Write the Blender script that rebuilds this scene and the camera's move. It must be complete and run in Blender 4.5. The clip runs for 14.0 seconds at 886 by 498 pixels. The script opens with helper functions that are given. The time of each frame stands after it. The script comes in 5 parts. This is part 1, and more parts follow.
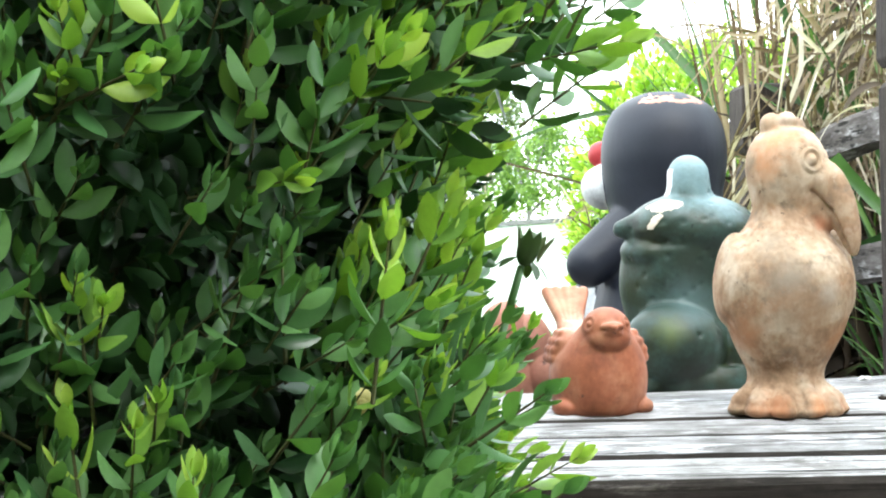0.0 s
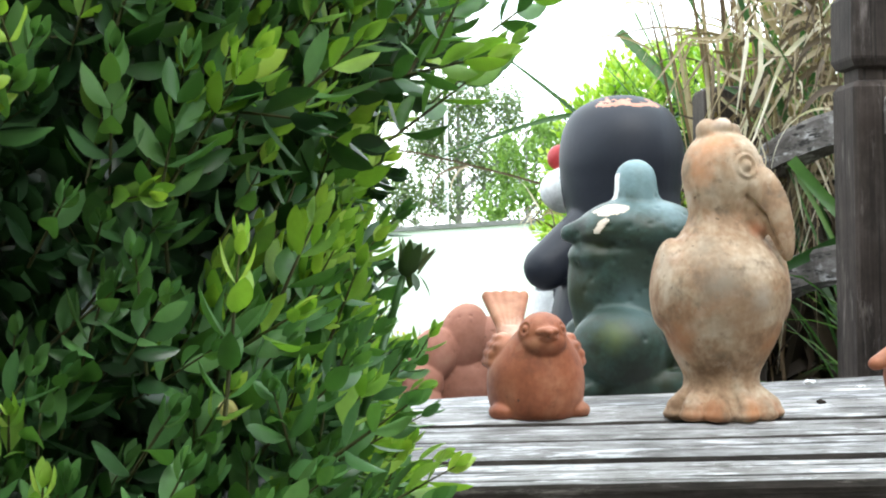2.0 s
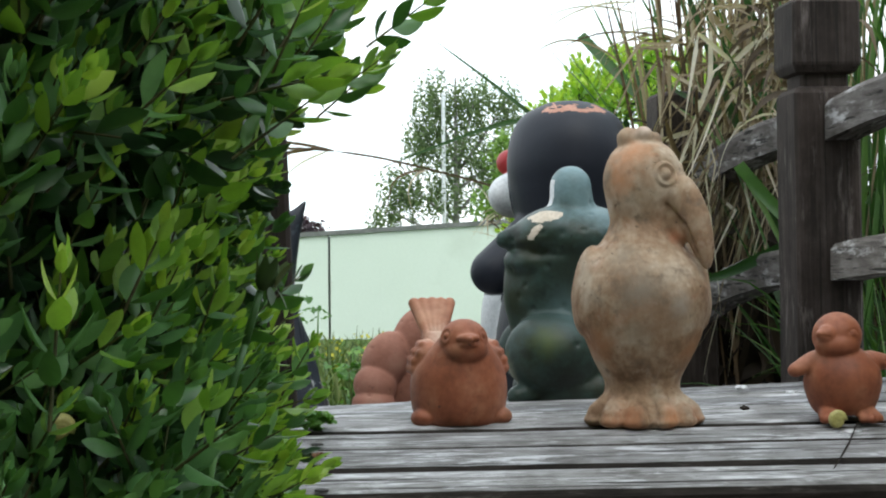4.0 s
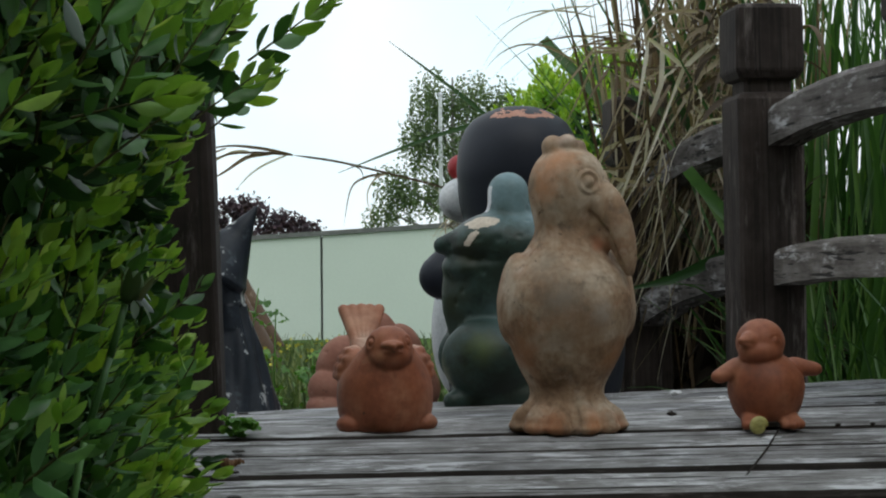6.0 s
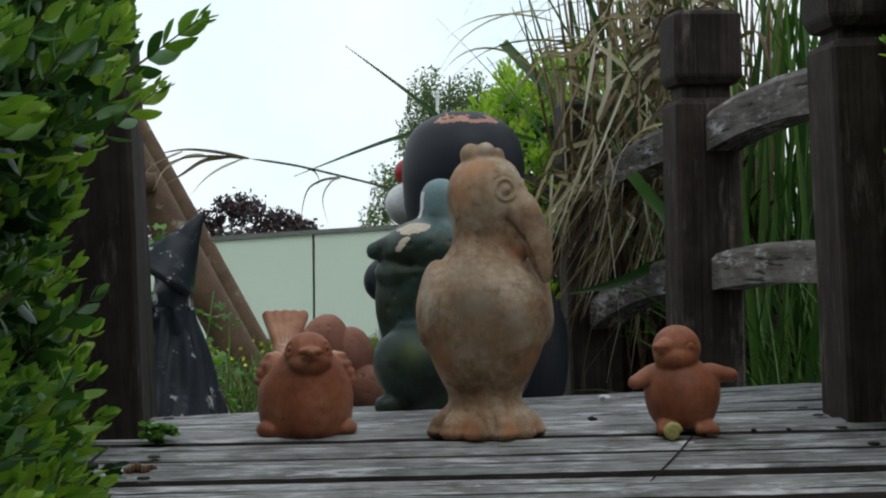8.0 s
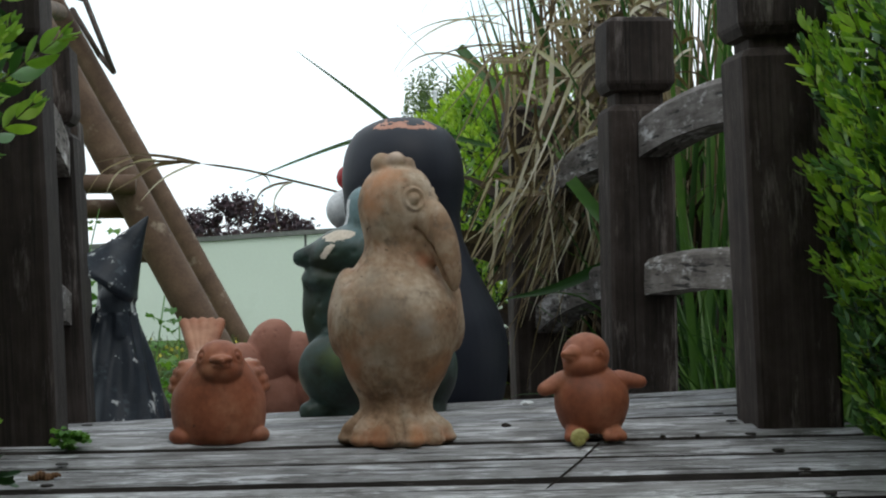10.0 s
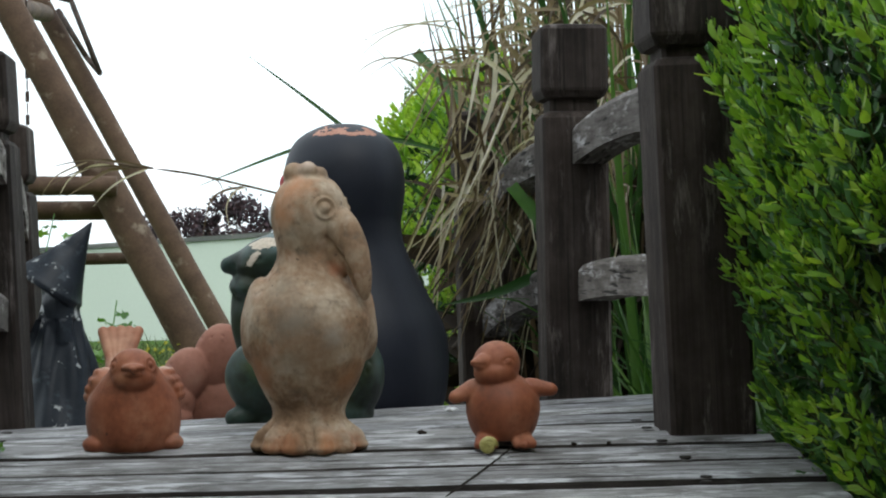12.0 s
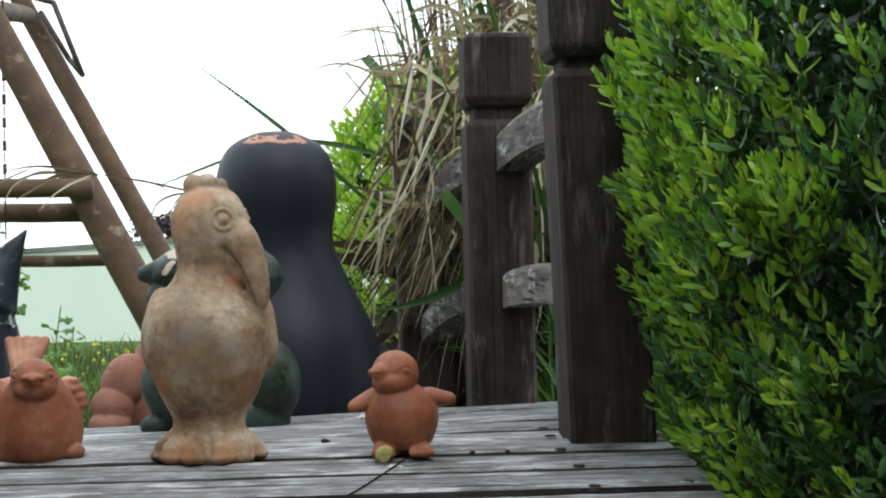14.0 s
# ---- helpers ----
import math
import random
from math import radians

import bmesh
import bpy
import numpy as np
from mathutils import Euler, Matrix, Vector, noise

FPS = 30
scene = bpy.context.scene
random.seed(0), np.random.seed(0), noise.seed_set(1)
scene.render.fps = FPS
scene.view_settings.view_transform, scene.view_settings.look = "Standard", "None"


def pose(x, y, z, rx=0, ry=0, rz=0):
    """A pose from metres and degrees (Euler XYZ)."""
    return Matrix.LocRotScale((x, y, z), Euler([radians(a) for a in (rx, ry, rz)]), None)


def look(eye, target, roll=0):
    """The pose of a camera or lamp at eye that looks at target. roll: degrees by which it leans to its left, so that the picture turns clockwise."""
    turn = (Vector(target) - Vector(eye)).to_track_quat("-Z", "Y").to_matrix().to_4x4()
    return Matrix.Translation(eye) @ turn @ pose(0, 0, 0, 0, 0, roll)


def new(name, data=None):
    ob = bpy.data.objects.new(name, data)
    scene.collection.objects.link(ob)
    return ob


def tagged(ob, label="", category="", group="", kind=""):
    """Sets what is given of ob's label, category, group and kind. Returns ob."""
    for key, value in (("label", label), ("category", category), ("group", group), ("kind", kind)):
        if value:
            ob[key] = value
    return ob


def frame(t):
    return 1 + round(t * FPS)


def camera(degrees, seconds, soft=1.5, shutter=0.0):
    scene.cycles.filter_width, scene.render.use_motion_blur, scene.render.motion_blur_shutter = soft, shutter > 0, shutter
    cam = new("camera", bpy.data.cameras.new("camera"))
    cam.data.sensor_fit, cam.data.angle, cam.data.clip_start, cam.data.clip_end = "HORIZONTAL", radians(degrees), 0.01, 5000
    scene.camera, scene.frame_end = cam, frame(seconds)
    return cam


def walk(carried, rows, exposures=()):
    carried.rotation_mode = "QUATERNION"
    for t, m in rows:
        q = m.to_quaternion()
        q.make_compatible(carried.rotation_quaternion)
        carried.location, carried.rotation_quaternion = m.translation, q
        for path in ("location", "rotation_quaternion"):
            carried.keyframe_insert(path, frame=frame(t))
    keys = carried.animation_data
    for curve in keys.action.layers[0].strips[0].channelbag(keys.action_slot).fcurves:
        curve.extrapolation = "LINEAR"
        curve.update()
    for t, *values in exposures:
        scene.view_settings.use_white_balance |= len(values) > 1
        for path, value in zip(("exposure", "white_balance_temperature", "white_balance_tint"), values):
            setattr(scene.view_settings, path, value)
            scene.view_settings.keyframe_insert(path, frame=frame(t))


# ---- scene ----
cam = camera(30.0, 14.0, soft=2.1)
PATH = [
    (0.0, 0.0000, -0.0000, 0.1591, 90.415, 0.546, -4.988),
    (0.5, 0.0119, -0.0033, 0.1602, 90.406, 0.544, -4.969),
    (1.0, 0.0247, -0.0067, 0.1615, 90.380, 0.471, -4.982),
    (1.5, 0.0415, -0.0104, 0.1634, 90.352, 0.476, -4.948),
    (2.0, 0.0618, -0.0154, 0.1649, 90.367, 0.543, -4.953),
    (2.5, 0.0788, -0.0196, 0.1664, 90.369, 0.556, -4.954),
    (3.0, 0.0986, -0.0249, 0.1686, 90.335, 0.494, -4.960),
    (5.5, 0.1922, -0.0477, 0.1779, 90.319, 0.523, -4.954),
    (6.0, 0.2108, -0.0517, 0.1798, 90.306, 0.521, -4.971),
    (6.5, 0.2302, -0.0568, 0.1818, 90.287, 0.538, -4.972),
    (7.0, 0.2506, -0.0640, 0.1843, 90.268, 0.528, -4.986),
    (7.5, 0.2710, -0.0695, 0.1862, 90.264, 0.538, -4.974),
    (8.0, 0.2912, -0.0753, 0.1884, 90.231, 0.529, -4.973),
    (10.5, 0.4051, -0.1027, 0.1992, 90.184, 0.620, -4.919),
    (11.0, 0.4282, -0.1068, 0.2016, 90.164, 0.647, -4.888),
    (11.5, 0.4513, -0.1143, 0.2038, 90.169, 0.662, -4.887),
    (12.0, 0.4740, -0.1190, 0.2065, 90.152, 0.675, -4.864),
    (12.5, 0.5011, -0.1249, 0.2097, 90.130, 0.695, -4.844),
    (13.0, 0.5283, -0.1316, 0.2118, 90.158, 0.700, -4.823),
    (13.5, 0.5530, -0.1371, 0.2152, 90.104, 0.751, -4.827),
    (14.0, 0.5792, -0.1415, 0.2174, 90.104, 0.797, -4.831),
]
EXPOSURES = [(0.0, 2.35), (1.5, 2.0), (3.0, 1.35), (5.3, 0.05), (6.5, -0.2), (8.2, -0.22), (10.3, 0.1), (11.0, 0.15), (12.0, 0.36), (14.0, 0.75)]
walk(cam, [(t, pose(x, y, z, rx, ry, rz)) for t, x, y, z, rx, ry, rz in PATH], EXPOSURES)

# world: bright overcast sky
world = bpy.data.worlds.new("overcast_sky")
scene.world = world
world.use_nodes = True
wn, wl = world.node_tree.nodes, world.node_tree.links
wn.clear()
w_out = wn.new("ShaderNodeOutputWorld")
w_bg = wn.new("ShaderNodeBackground")
w_sky = wn.new("ShaderNodeTexSky")
w_sky.sky_type, w_sky.sun_disc = "NISHITA", False
w_sky.sun_elevation, w_sky.sun_rotation = radians(52), radians(200)
w_bg.inputs["Strength"].default_value = 0.1
w_co = wn.new("ShaderNodeTexCoord")
w_no = wn.new("ShaderNodeTexNoise")
w_no.inputs["Scale"].default_value, w_no.inputs["Detail"].default_value = 3.4, 5
w_ra = wn.new("ShaderNodeValToRGB")
w_ra.color_ramp.elements[0].position, w_ra.color_ramp.elements[0].color = 0.36, (0.4, 0.4, 0.4, 1)
w_ra.color_ramp.elements[1].position, w_ra.color_ramp.elements[1].color = 0.55, (0.97, 0.97, 0.97, 1)
w_mix = wn.new("ShaderNodeMixRGB")
w_mix.inputs["Color2"].default_value = (11.4, 12.0, 12.5, 1)
wl.new(w_co.outputs["Generated"], w_no.inputs["Vector"])
wl.new(w_no.outputs["Fac"], w_ra.inputs["Fac"])
wl.new(w_ra.outputs["Color"], w_mix.inputs["Fac"])
w_thin = wn.new("ShaderNodeMixRGB")
w_thin.inputs["Fac"].default_value, w_thin.inputs["Color2"].default_value = 0.75, (10.0, 14.0, 15.2, 1)
wl.new(w_sky.outputs["Color"], w_thin.inputs["Color1"])
wl.new(w_thin.outputs["Color"], w_mix.inputs["Color1"])
wl.new(w_mix.outputs["Color"], w_bg.inputs["Color"])
wl.new(w_bg.outputs["Background"], w_out.inputs["Surface"])

sun_data = bpy.data.lights.new("sun", "SUN")
sun_data.energy, sun_data.angle, sun_data.color = 0.5, radians(25), (1.0, 0.97, 0.92)
sun = new("sun", sun_data)
sun.matrix_world = look((1.5, -2.0, 5.0), (0.4, 1.7, 0.0))


# ---- materials ----
def ramp_node(nt, stops):
    r = nt.nodes.new("ShaderNodeValToRGB")
    while len(r.color_ramp.elements) < len(stops):
        r.color_ramp.elements.new(0.5)
    for e, (p, c) in zip(r.color_ramp.elements, stops):
        e.position, e.color = p, (*c, 1)
    return r


def noise_node(nt, vec, scale, detail=4, rough=0.55, stretch=None):
    if stretch:
        mp = nt.nodes.new("ShaderNodeMapping")
        mp.inputs["Scale"].default_value = stretch
        nt.links.new(vec, mp.inputs["Vector"])
        vec = mp.outputs["Vector"]
    n = nt.nodes.new("ShaderNodeTexNoise")
    n.inputs["Scale"].default_value, n.inputs["Detail"].default_value, n.inputs["Roughness"].default_value = scale, detail, rough
    nt.links.new(vec, n.inputs["Vector"])
    return n.outputs["Fac"]


def mix_node(nt, fac, a, b, mode="MIX"):
    m = nt.nodes.new("ShaderNodeMixRGB")
    m.blend_type = mode
    for sock, v in (("Fac", fac), ("Color1", a), ("Color2", b)):
        if isinstance(v, (int, float)):
            m.inputs[sock].default_value = v
        elif isinstance(v, tuple):
            m.inputs[sock].default_value = (*v, 1)
        else:
            nt.links.new(v, m.inputs[sock])
    return m.outputs["Color"]


def base_material(name, rough=0.7, spec=0.4):
    m = bpy.data.materials.new(name)
    m.use_nodes = True
    nt = m.node_tree
    b = nt.nodes["Principled BSDF"]
    b.inputs["Roughness"].default_value = rough
    b.inputs["Specular IOR Level"].default_value = spec
    return m, nt, b


def coords(nt, per_object=False):
    tc = nt.nodes.new("ShaderNodeTexCoord").outputs["Object"]
    if not per_object:
        return tc
    oi = nt.nodes.new("ShaderNodeObjectInfo")
    v = nt.nodes.new("ShaderNodeVectorMath")
    v.operation = "MULTIPLY_ADD"
    nt.links.new(oi.outputs["Random"], v.inputs[0])
    v.inputs[1].default_value = (7.3, 3.1, 5.7)
    nt.links.new(tc, v.inputs[2])
    return v.outputs["Vector"]


def bump(nt, b, height, strength=0.4, dist=0.002):
    n = nt.nodes.new("ShaderNodeBump")
    n.inputs["Strength"].default_value, n.inputs["Distance"].default_value = strength, dist
    nt.links.new(height, n.inputs["Height"])
    nt.links.new(n.outputs["Normal"], b.inputs["Normal"])


def mottled(name, stops, scale, fine=0, rough=0.8, spec=0.3, patch=None, relief=0.3, dist=0.001, per_object=False, grain=0.8):
    """Two scales of colour variation, optional patches (colour, scale, low, high), fine relief."""
    m, nt, b = base_material(name, rough, spec)
    co = coords(nt, per_object)
    r = ramp_node(nt, stops)
    nt.links.new(noise_node(nt, co, scale, 5, 0.6), r.inputs["Fac"])
    col = r.outputs["Color"]
    f = noise_node(nt, co, fine or scale * 9, 3, 0.6)
    fr = ramp_node(nt, [(0.3, (0.78, 0.78, 0.78)), (0.7, (1.12, 1.12, 1.12))])
    nt.links.new(f, fr.inputs["Fac"])
    col = mix_node(nt, grain, col, fr.outputs["Color"], "MULTIPLY")
    for pc, ps, lo, hi in patch or ():
        pr = ramp_node(nt, [(lo, (0, 0, 0)), (hi, (1, 1, 1))])
        nt.links.new(noise_node(nt, co, ps, 6, 0.62), pr.inputs["Fac"])
        col = mix_node(nt, pr.outputs["Color"], col, pc)
    nt.links.new(col, b.inputs["Base Color"])
    bump(nt, b, f, relief, dist)
    return m


def wood(name, axis, stops, worn, worn_range, rough=0.85, relief=0.6, cracks=0.5, run=11, patch=0.6, across=1.0):
    """Weathered timber, the grain along one axis of the piece."""
    m, nt, b = base_material(name, rough, 0.25)
    co = coords(nt, True)

    def along_grain(across, lengthwise):
        s = [across] * 3
        s[axis] = lengthwise
        return tuple(s)

    fine = noise_node(nt, co, 1.0, 6, 0.7, along_grain(330 * across, run))
    broad = noise_node(nt, co, 1.0, 5, 0.65, along_grain(75 * across, run * 0.6))
    cloud = noise_node(nt, co, 24, 5, 0.65)
    h = mix_node(nt, 0.45, fine, broad)
    h = mix_node(nt, 0.3, h, cloud)
    r = ramp_node(nt, stops)
    nt.links.new(h, r.inputs["Fac"])
    col = r.outputs["Color"]
    wr = ramp_node(nt, [(worn_range[0], (0, 0, 0)), (worn_range[1], (1, 1, 1))])
    nt.links.new(noise_node(nt, co, 1.0, 7, 0.75, along_grain(70 * across, run * 1.4)), wr.inputs["Fac"])
    col = mix_node(nt, wr.outputs["Color"], col, worn)
    sp = ramp_node(nt, [(0.36, (0.3, 0.28, 0.26)), (0.5, (1, 1, 1))])
    nt.links.new(noise_node(nt, co, 1.0, 6, 0.68, along_grain(34, 12)), sp.inputs["Fac"])
    col = mix_node(nt, patch, col, sp.outputs["Color"], "MULTIPLY")
    cr = ramp_node(nt, [(0.365, (1, 1, 1)), (0.41, (0, 0, 0))])
    crack = noise_node(nt, co, 1.0, 4, 0.55, along_grain(260 * across, run * 0.55))
    nt.links.new(crack, cr.inputs["Fac"])
    crm = mix_node(nt, cracks, (0, 0, 0), cr.outputs["Color"])
    col = mix_node(nt, crm, col, (0.014, 0.012, 0.01))
    oi = nt.nodes.new("ShaderNodeObjectInfo")
    orr = ramp_node(nt, [(0.0, (0.72, 0.72, 0.74)), (1.0, (1.2, 1.19, 1.17))])
    nt.links.new(oi.outputs["Random"], orr.inputs["Fac"])
    col = mix_node(nt, 1.0, col, orr.outputs["Color"], "MULTIPLY")
    nt.links.new(col, b.inputs["Base Color"])
    bump(nt, b, mix_node(nt, crm, h, (0, 0, 0)), relief, 0.0025)
    return m


def leaf_material(name, stops, rough=0.38, trans=0.25, scale=140):
    """Leaf green that differs from leaf to leaf, a little light passing through."""
    m, nt, b = base_material(name, rough, 0.5)
    geo = nt.nodes.new("ShaderNodeNewGeometry")
    oi = nt.nodes.new("ShaderNodeObjectInfo")
    add = nt.nodes.new("ShaderNodeMath")
    add.operation = "ADD"
    nt.links.new(geo.outputs["Random Per Island"], add.inputs[0])
    nt.links.new(oi.outputs["Random"], add.inputs[1])
    fr = nt.nodes.new("ShaderNodeMath")
    fr.operation = "FRACT"
    nt.links.new(add.outputs[0], fr.inputs[0])
    r = ramp_node(nt, stops)
    nt.links.new(fr.outputs[0], r.inputs["Fac"])
    f = noise_node(nt, coords(nt), scale, 3, 0.6)
    rr = ramp_node(nt, [(0.3, (0.8, 0.82, 0.8)), (0.7, (1.1, 1.1, 1.05))])
    nt.links.new(f, rr.inputs["Fac"])
    col = mix_node(nt, 0.7, r.outputs["Color"], rr.outputs["Color"], "MULTIPLY")
    nt.links.new(col, b.inputs["Base Color"])
    tr = nt.nodes.new("ShaderNodeBsdfTranslucent")
    nt.links.new(mix_node(nt, 1.0, col, (1.2, 1.3, 0.5), "MULTIPLY"), tr.inputs["Color"])
    ms = nt.nodes.new("ShaderNodeMixShader")
    ms.inputs["Fac"].default_value = trans
    nt.links.new(b.outputs["BSDF"], ms.inputs[1])
    nt.links.new(tr.outputs["BSDF"], ms.inputs[2])
    nt.links.new(ms.outputs["Shader"], nt.nodes["Material Output"].inputs["Surface"])
    return m


M_BOARD = wood("weathered_grey_board", 0, [(0.37, (0.0585, 0.0544, 0.0502)), (0.455, (0.167, 0.163, 0.159)), (0.535, (0.265, 0.265, 0.27)), (0.63, (0.39, 0.395, 0.407))], (0.52, 0.528, 0.552), (0.52, 0.595), rough=0.62, cracks=1.0, run=9, across=0.85, relief=0.9)
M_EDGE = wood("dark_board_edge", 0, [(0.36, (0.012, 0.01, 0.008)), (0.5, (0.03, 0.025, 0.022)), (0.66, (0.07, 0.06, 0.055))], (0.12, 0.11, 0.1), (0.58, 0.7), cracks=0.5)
M_POST = wood("dark_stained_post", 2, [(0.36, (0.0141, 0.0105, 0.00835)), (0.5, (0.0388, 0.0289, 0.0243)), (0.66, (0.0811, 0.0643, 0.0563))], (0.19, 0.164, 0.151), (0.56, 0.7), cracks=0.6, run=4, patch=0.55, across=0.55)
M_RAIL = wood("worn_rail_timber", 1, [(0.36, (0.0506, 0.0423, 0.0368)), (0.5, (0.138, 0.122, 0.11)), (0.66, (0.267, 0.248, 0.235))], (0.515, 0.497, 0.488), (0.53, 0.64), cracks=0.9, run=7, patch=0.5, across=0.55)
M_TERRA = mottled("orange_terracotta", [(0.34, (0.205, 0.062, 0.03)), (0.5, (0.31, 0.1, 0.049)), (0.66, (0.39, 0.155, 0.085))], 22, 170, 0.56, 0.36, [((0.15, 0.056, 0.03), 30, 0.57, 0.74), ((0.42, 0.195, 0.11), 26, 0.6, 0.8), ((0.1, 0.045, 0.03), 130, 0.67, 0.71)], 0.2, grain=0.5)
M_PALE = mottled("pale_weathered_clay", [(0.37, (0.215, 0.13, 0.077)), (0.47, (0.335, 0.218, 0.139)), (0.54, (0.41, 0.295, 0.202)), (0.62, (0.495, 0.39, 0.292))], 21, 170, 0.8, 0.25, [((0.41, 0.185, 0.09), 17, 0.56, 0.76), ((0.2, 0.158, 0.115), 30, 0.56, 0.8), ((0.5, 0.415, 0.33), 34, 0.58, 0.76), ((0.19, 0.14, 0.1), 75, 0.56, 0.74), ((0.1, 0.068, 0.046), 120, 0.67, 0.7)], 0.25, grain=0.6)


def stain_or_shade(mat, centre, reach, colour, scale):
    """Adds a ragged patch round a point of the piece: staining, or painted light and shade."""
    nt = mat.node_tree
    b = nt.nodes["Principled BSDF"]
    old = b.inputs["Base Color"].links[0].from_socket
    co = coords(nt)
    d = nt.nodes.new("ShaderNodeVectorMath")
    d.operation = "DISTANCE"
    nt.links.new(co, d.inputs[0])
    d.inputs[1].default_value = centre
    n = noise_node(nt, co, scale, 5, 0.65)
    a = nt.nodes.new("ShaderNodeMath")
    a.operation = "MULTIPLY_ADD"
    nt.links.new(n, a.inputs[0])
    a.inputs[1].default_value = reach * 1.6
    nt.links.new(d.outputs["Value"], a.inputs[2])
    r = ramp_node(nt, [(reach * 0.9, (0.85, 0.85, 0.85)), (reach * 1.9, (0, 0, 0))])
    nt.links.new(a.outputs[0], r.inputs["Fac"])
    nt.links.new(mix_node(nt, r.outputs["Color"], old, colour), b.inputs["Base Color"])


stain_or_shade(M_PALE, (-0.014, -0.022, 0.262), 0.024, (0.52, 0.23, 0.11), 60)
stain_or_shade(M_PALE, (-0.03, -0.03, 0.235), 0.018, (0.5, 0.25, 0.13), 60)
stain_or_shade(M_PALE, (-0.03, -0.05, 0.006), 0.024, (0.42, 0.17, 0.08), 70)
stain_or_shade(M_PALE, (0.02, -0.055, 0.012), 0.018, (0.46, 0.19, 0.08), 70)
stain_or_shade(M_PALE, (0.05, -0.03, 0.006), 0.018, (0.42, 0.17, 0.08), 70)
stain_or_shade(M_PALE, (-0.05, -0.035, 0.08), 0.03, (0.42, 0.2, 0.1), 50)
stain_or_shade(M_PALE, (0.045, -0.04, 0.075), 0.024, (0.43, 0.21, 0.1), 50)
stain_or_shade(M_PALE, (-0.012, -0.067, 0.135), 0.034, (0.25, 0.21, 0.165), 55)
stain_or_shade(M_PALE, (0.025, -0.063, 0.118), 0.018, (0.4, 0.34, 0.28), 60)
stain_or_shade(M_PALE, (0.0, -0.06, 0.1), 0.03, (0.27, 0.16, 0.09), 45)
stain_or_shade(M_PALE, (-0.03, -0.05, 0.17), 0.022, (0.27, 0.22, 0.165), 55)
stain_or_shade(M_PALE, (0.03, -0.03, 0.188), 0.01, (0.44, 0.17, 0.09), 70)
stain_or_shade(M_PALE, (0.0, -0.02, 0.298), 0.016, (0.58, 0.46, 0.38), 60)
M_BIRD = M_TERRA.copy()
M_BIRD.name = "dusty_orange_terracotta"
stain_or_shade(M_BIRD, (-0.024, 0.06, 0.105), 0.03, (0.55, 0.3, 0.19), 60)
stain_or_shade(M_BIRD, (-0.012, 0.035, 0.085), 0.022, (0.66, 0.5, 0.4), 60)
for side in (-1, 1):
    stain_or_shade(M_BIRD, (side * 0.034, -0.008, 0.068), 0.01, (0.22, 0.1, 0.06), 70)
    stain_or_shade(M_BIRD, (side * 0.03, 0.012, 0.082), 0.012, (0.55, 0.36, 0.26), 70)
M_PINKCLAY = mottled("pinkish_terracotta", [(0.3, (0.221, 0.0874, 0.0552)), (0.55, (0.313, 0.138, 0.0966)), (0.75, (0.368, 0.193, 0.138))], 18, 160, 0.7, 0.3, [((0.092, 0.046, 0.0368), 60, 0.64, 0.72)], 0.15, grain=0.35)
M_NAVY = mottled("dark_blue_black_paint", [(0.3, (0.007, 0.009, 0.0155)), (0.6, (0.011, 0.014, 0.024)), (0.8, (0.018, 0.022, 0.034))], 9, 150, 0.52, 0.35, relief=0.1, grain=0.3)
M_CHIP = mottled("bare_orange_clay", [(0.3, (0.4, 0.19, 0.13)), (0.7, (0.52, 0.29, 0.22))], 40, 300)
M_WHITE = mottled("white_paint", [(0.3, (0.6, 0.62, 0.64)), (0.7, (0.76, 0.77, 0.78))], 12, 200, 0.5)
M_RED = mottled("red_paint", [(0.3, (0.33, 0.025, 0.03)), (0.7, (0.46, 0.05, 0.05))], 20, 200, 0.45)
M_FROG = mottled("blue_green_glaze", [(0.32, (0.014, 0.0261, 0.0165)), (0.5, (0.025, 0.0493, 0.0413)), (0.68, (0.0475, 0.0899, 0.0853))], 10, 160, 0.45, 0.35, [((0.015, 0.0232, 0.0077), 11, 0.45, 0.62), ((0.005, 0.0087, 0.0055), 16, 0.56, 0.68), ((0.003, 0.00522, 0.0033), 85, 0.66, 0.71)], 0.15)
# head top and upper thigh paler: light from above put into the glaze colour
stain_or_shade(M_FROG, (-0.012, -0.02, 0.255), 0.05, (0.2, 0.31, 0.34), 30)
stain_or_shade(M_FROG, (0.02, -0.04, 0.212), 0.034, (0.15, 0.24, 0.265), 40)
stain_or_shade(M_FROG, (-0.03, -0.04, 0.205), 0.022, (0.13, 0.21, 0.23), 40)
stain_or_shade(M_FROG, (-0.02, -0.06, 0.1), 0.036, (0.065, 0.11, 0.11), 30)
stain_or_shade(M_FROG, (-0.05, -0.09, 0.065), 0.024, (0.08, 0.11, 0.035), 40)
# chest and base darkened: shade painted into the glaze
stain_or_shade(M_FROG, (0.0, -0.07, 0.14), 0.04, (0.016, 0.028, 0.022), 30)
stain_or_shade(M_FROG, (-0.02, -0.09, 0.01), 0.05, (0.012, 0.016, 0.011), 40)
stain_or_shade(M_FROG, (-0.088, -0.05, 0.028), 0.02, (0.2, 0.19, 0.12), 60)
M_SLATE = mottled("blue_grey_flaking_paint", [(0.3, (0.008, 0.012, 0.018)), (0.6, (0.02, 0.027, 0.038)), (0.8, (0.04, 0.05, 0.064))], 14, 180, 0.5, 0.35, [((0.07, 0.085, 0.1), 20, 0.6, 0.7), ((0.5, 0.52, 0.52), 30, 0.6, 0.64)], 0.4)
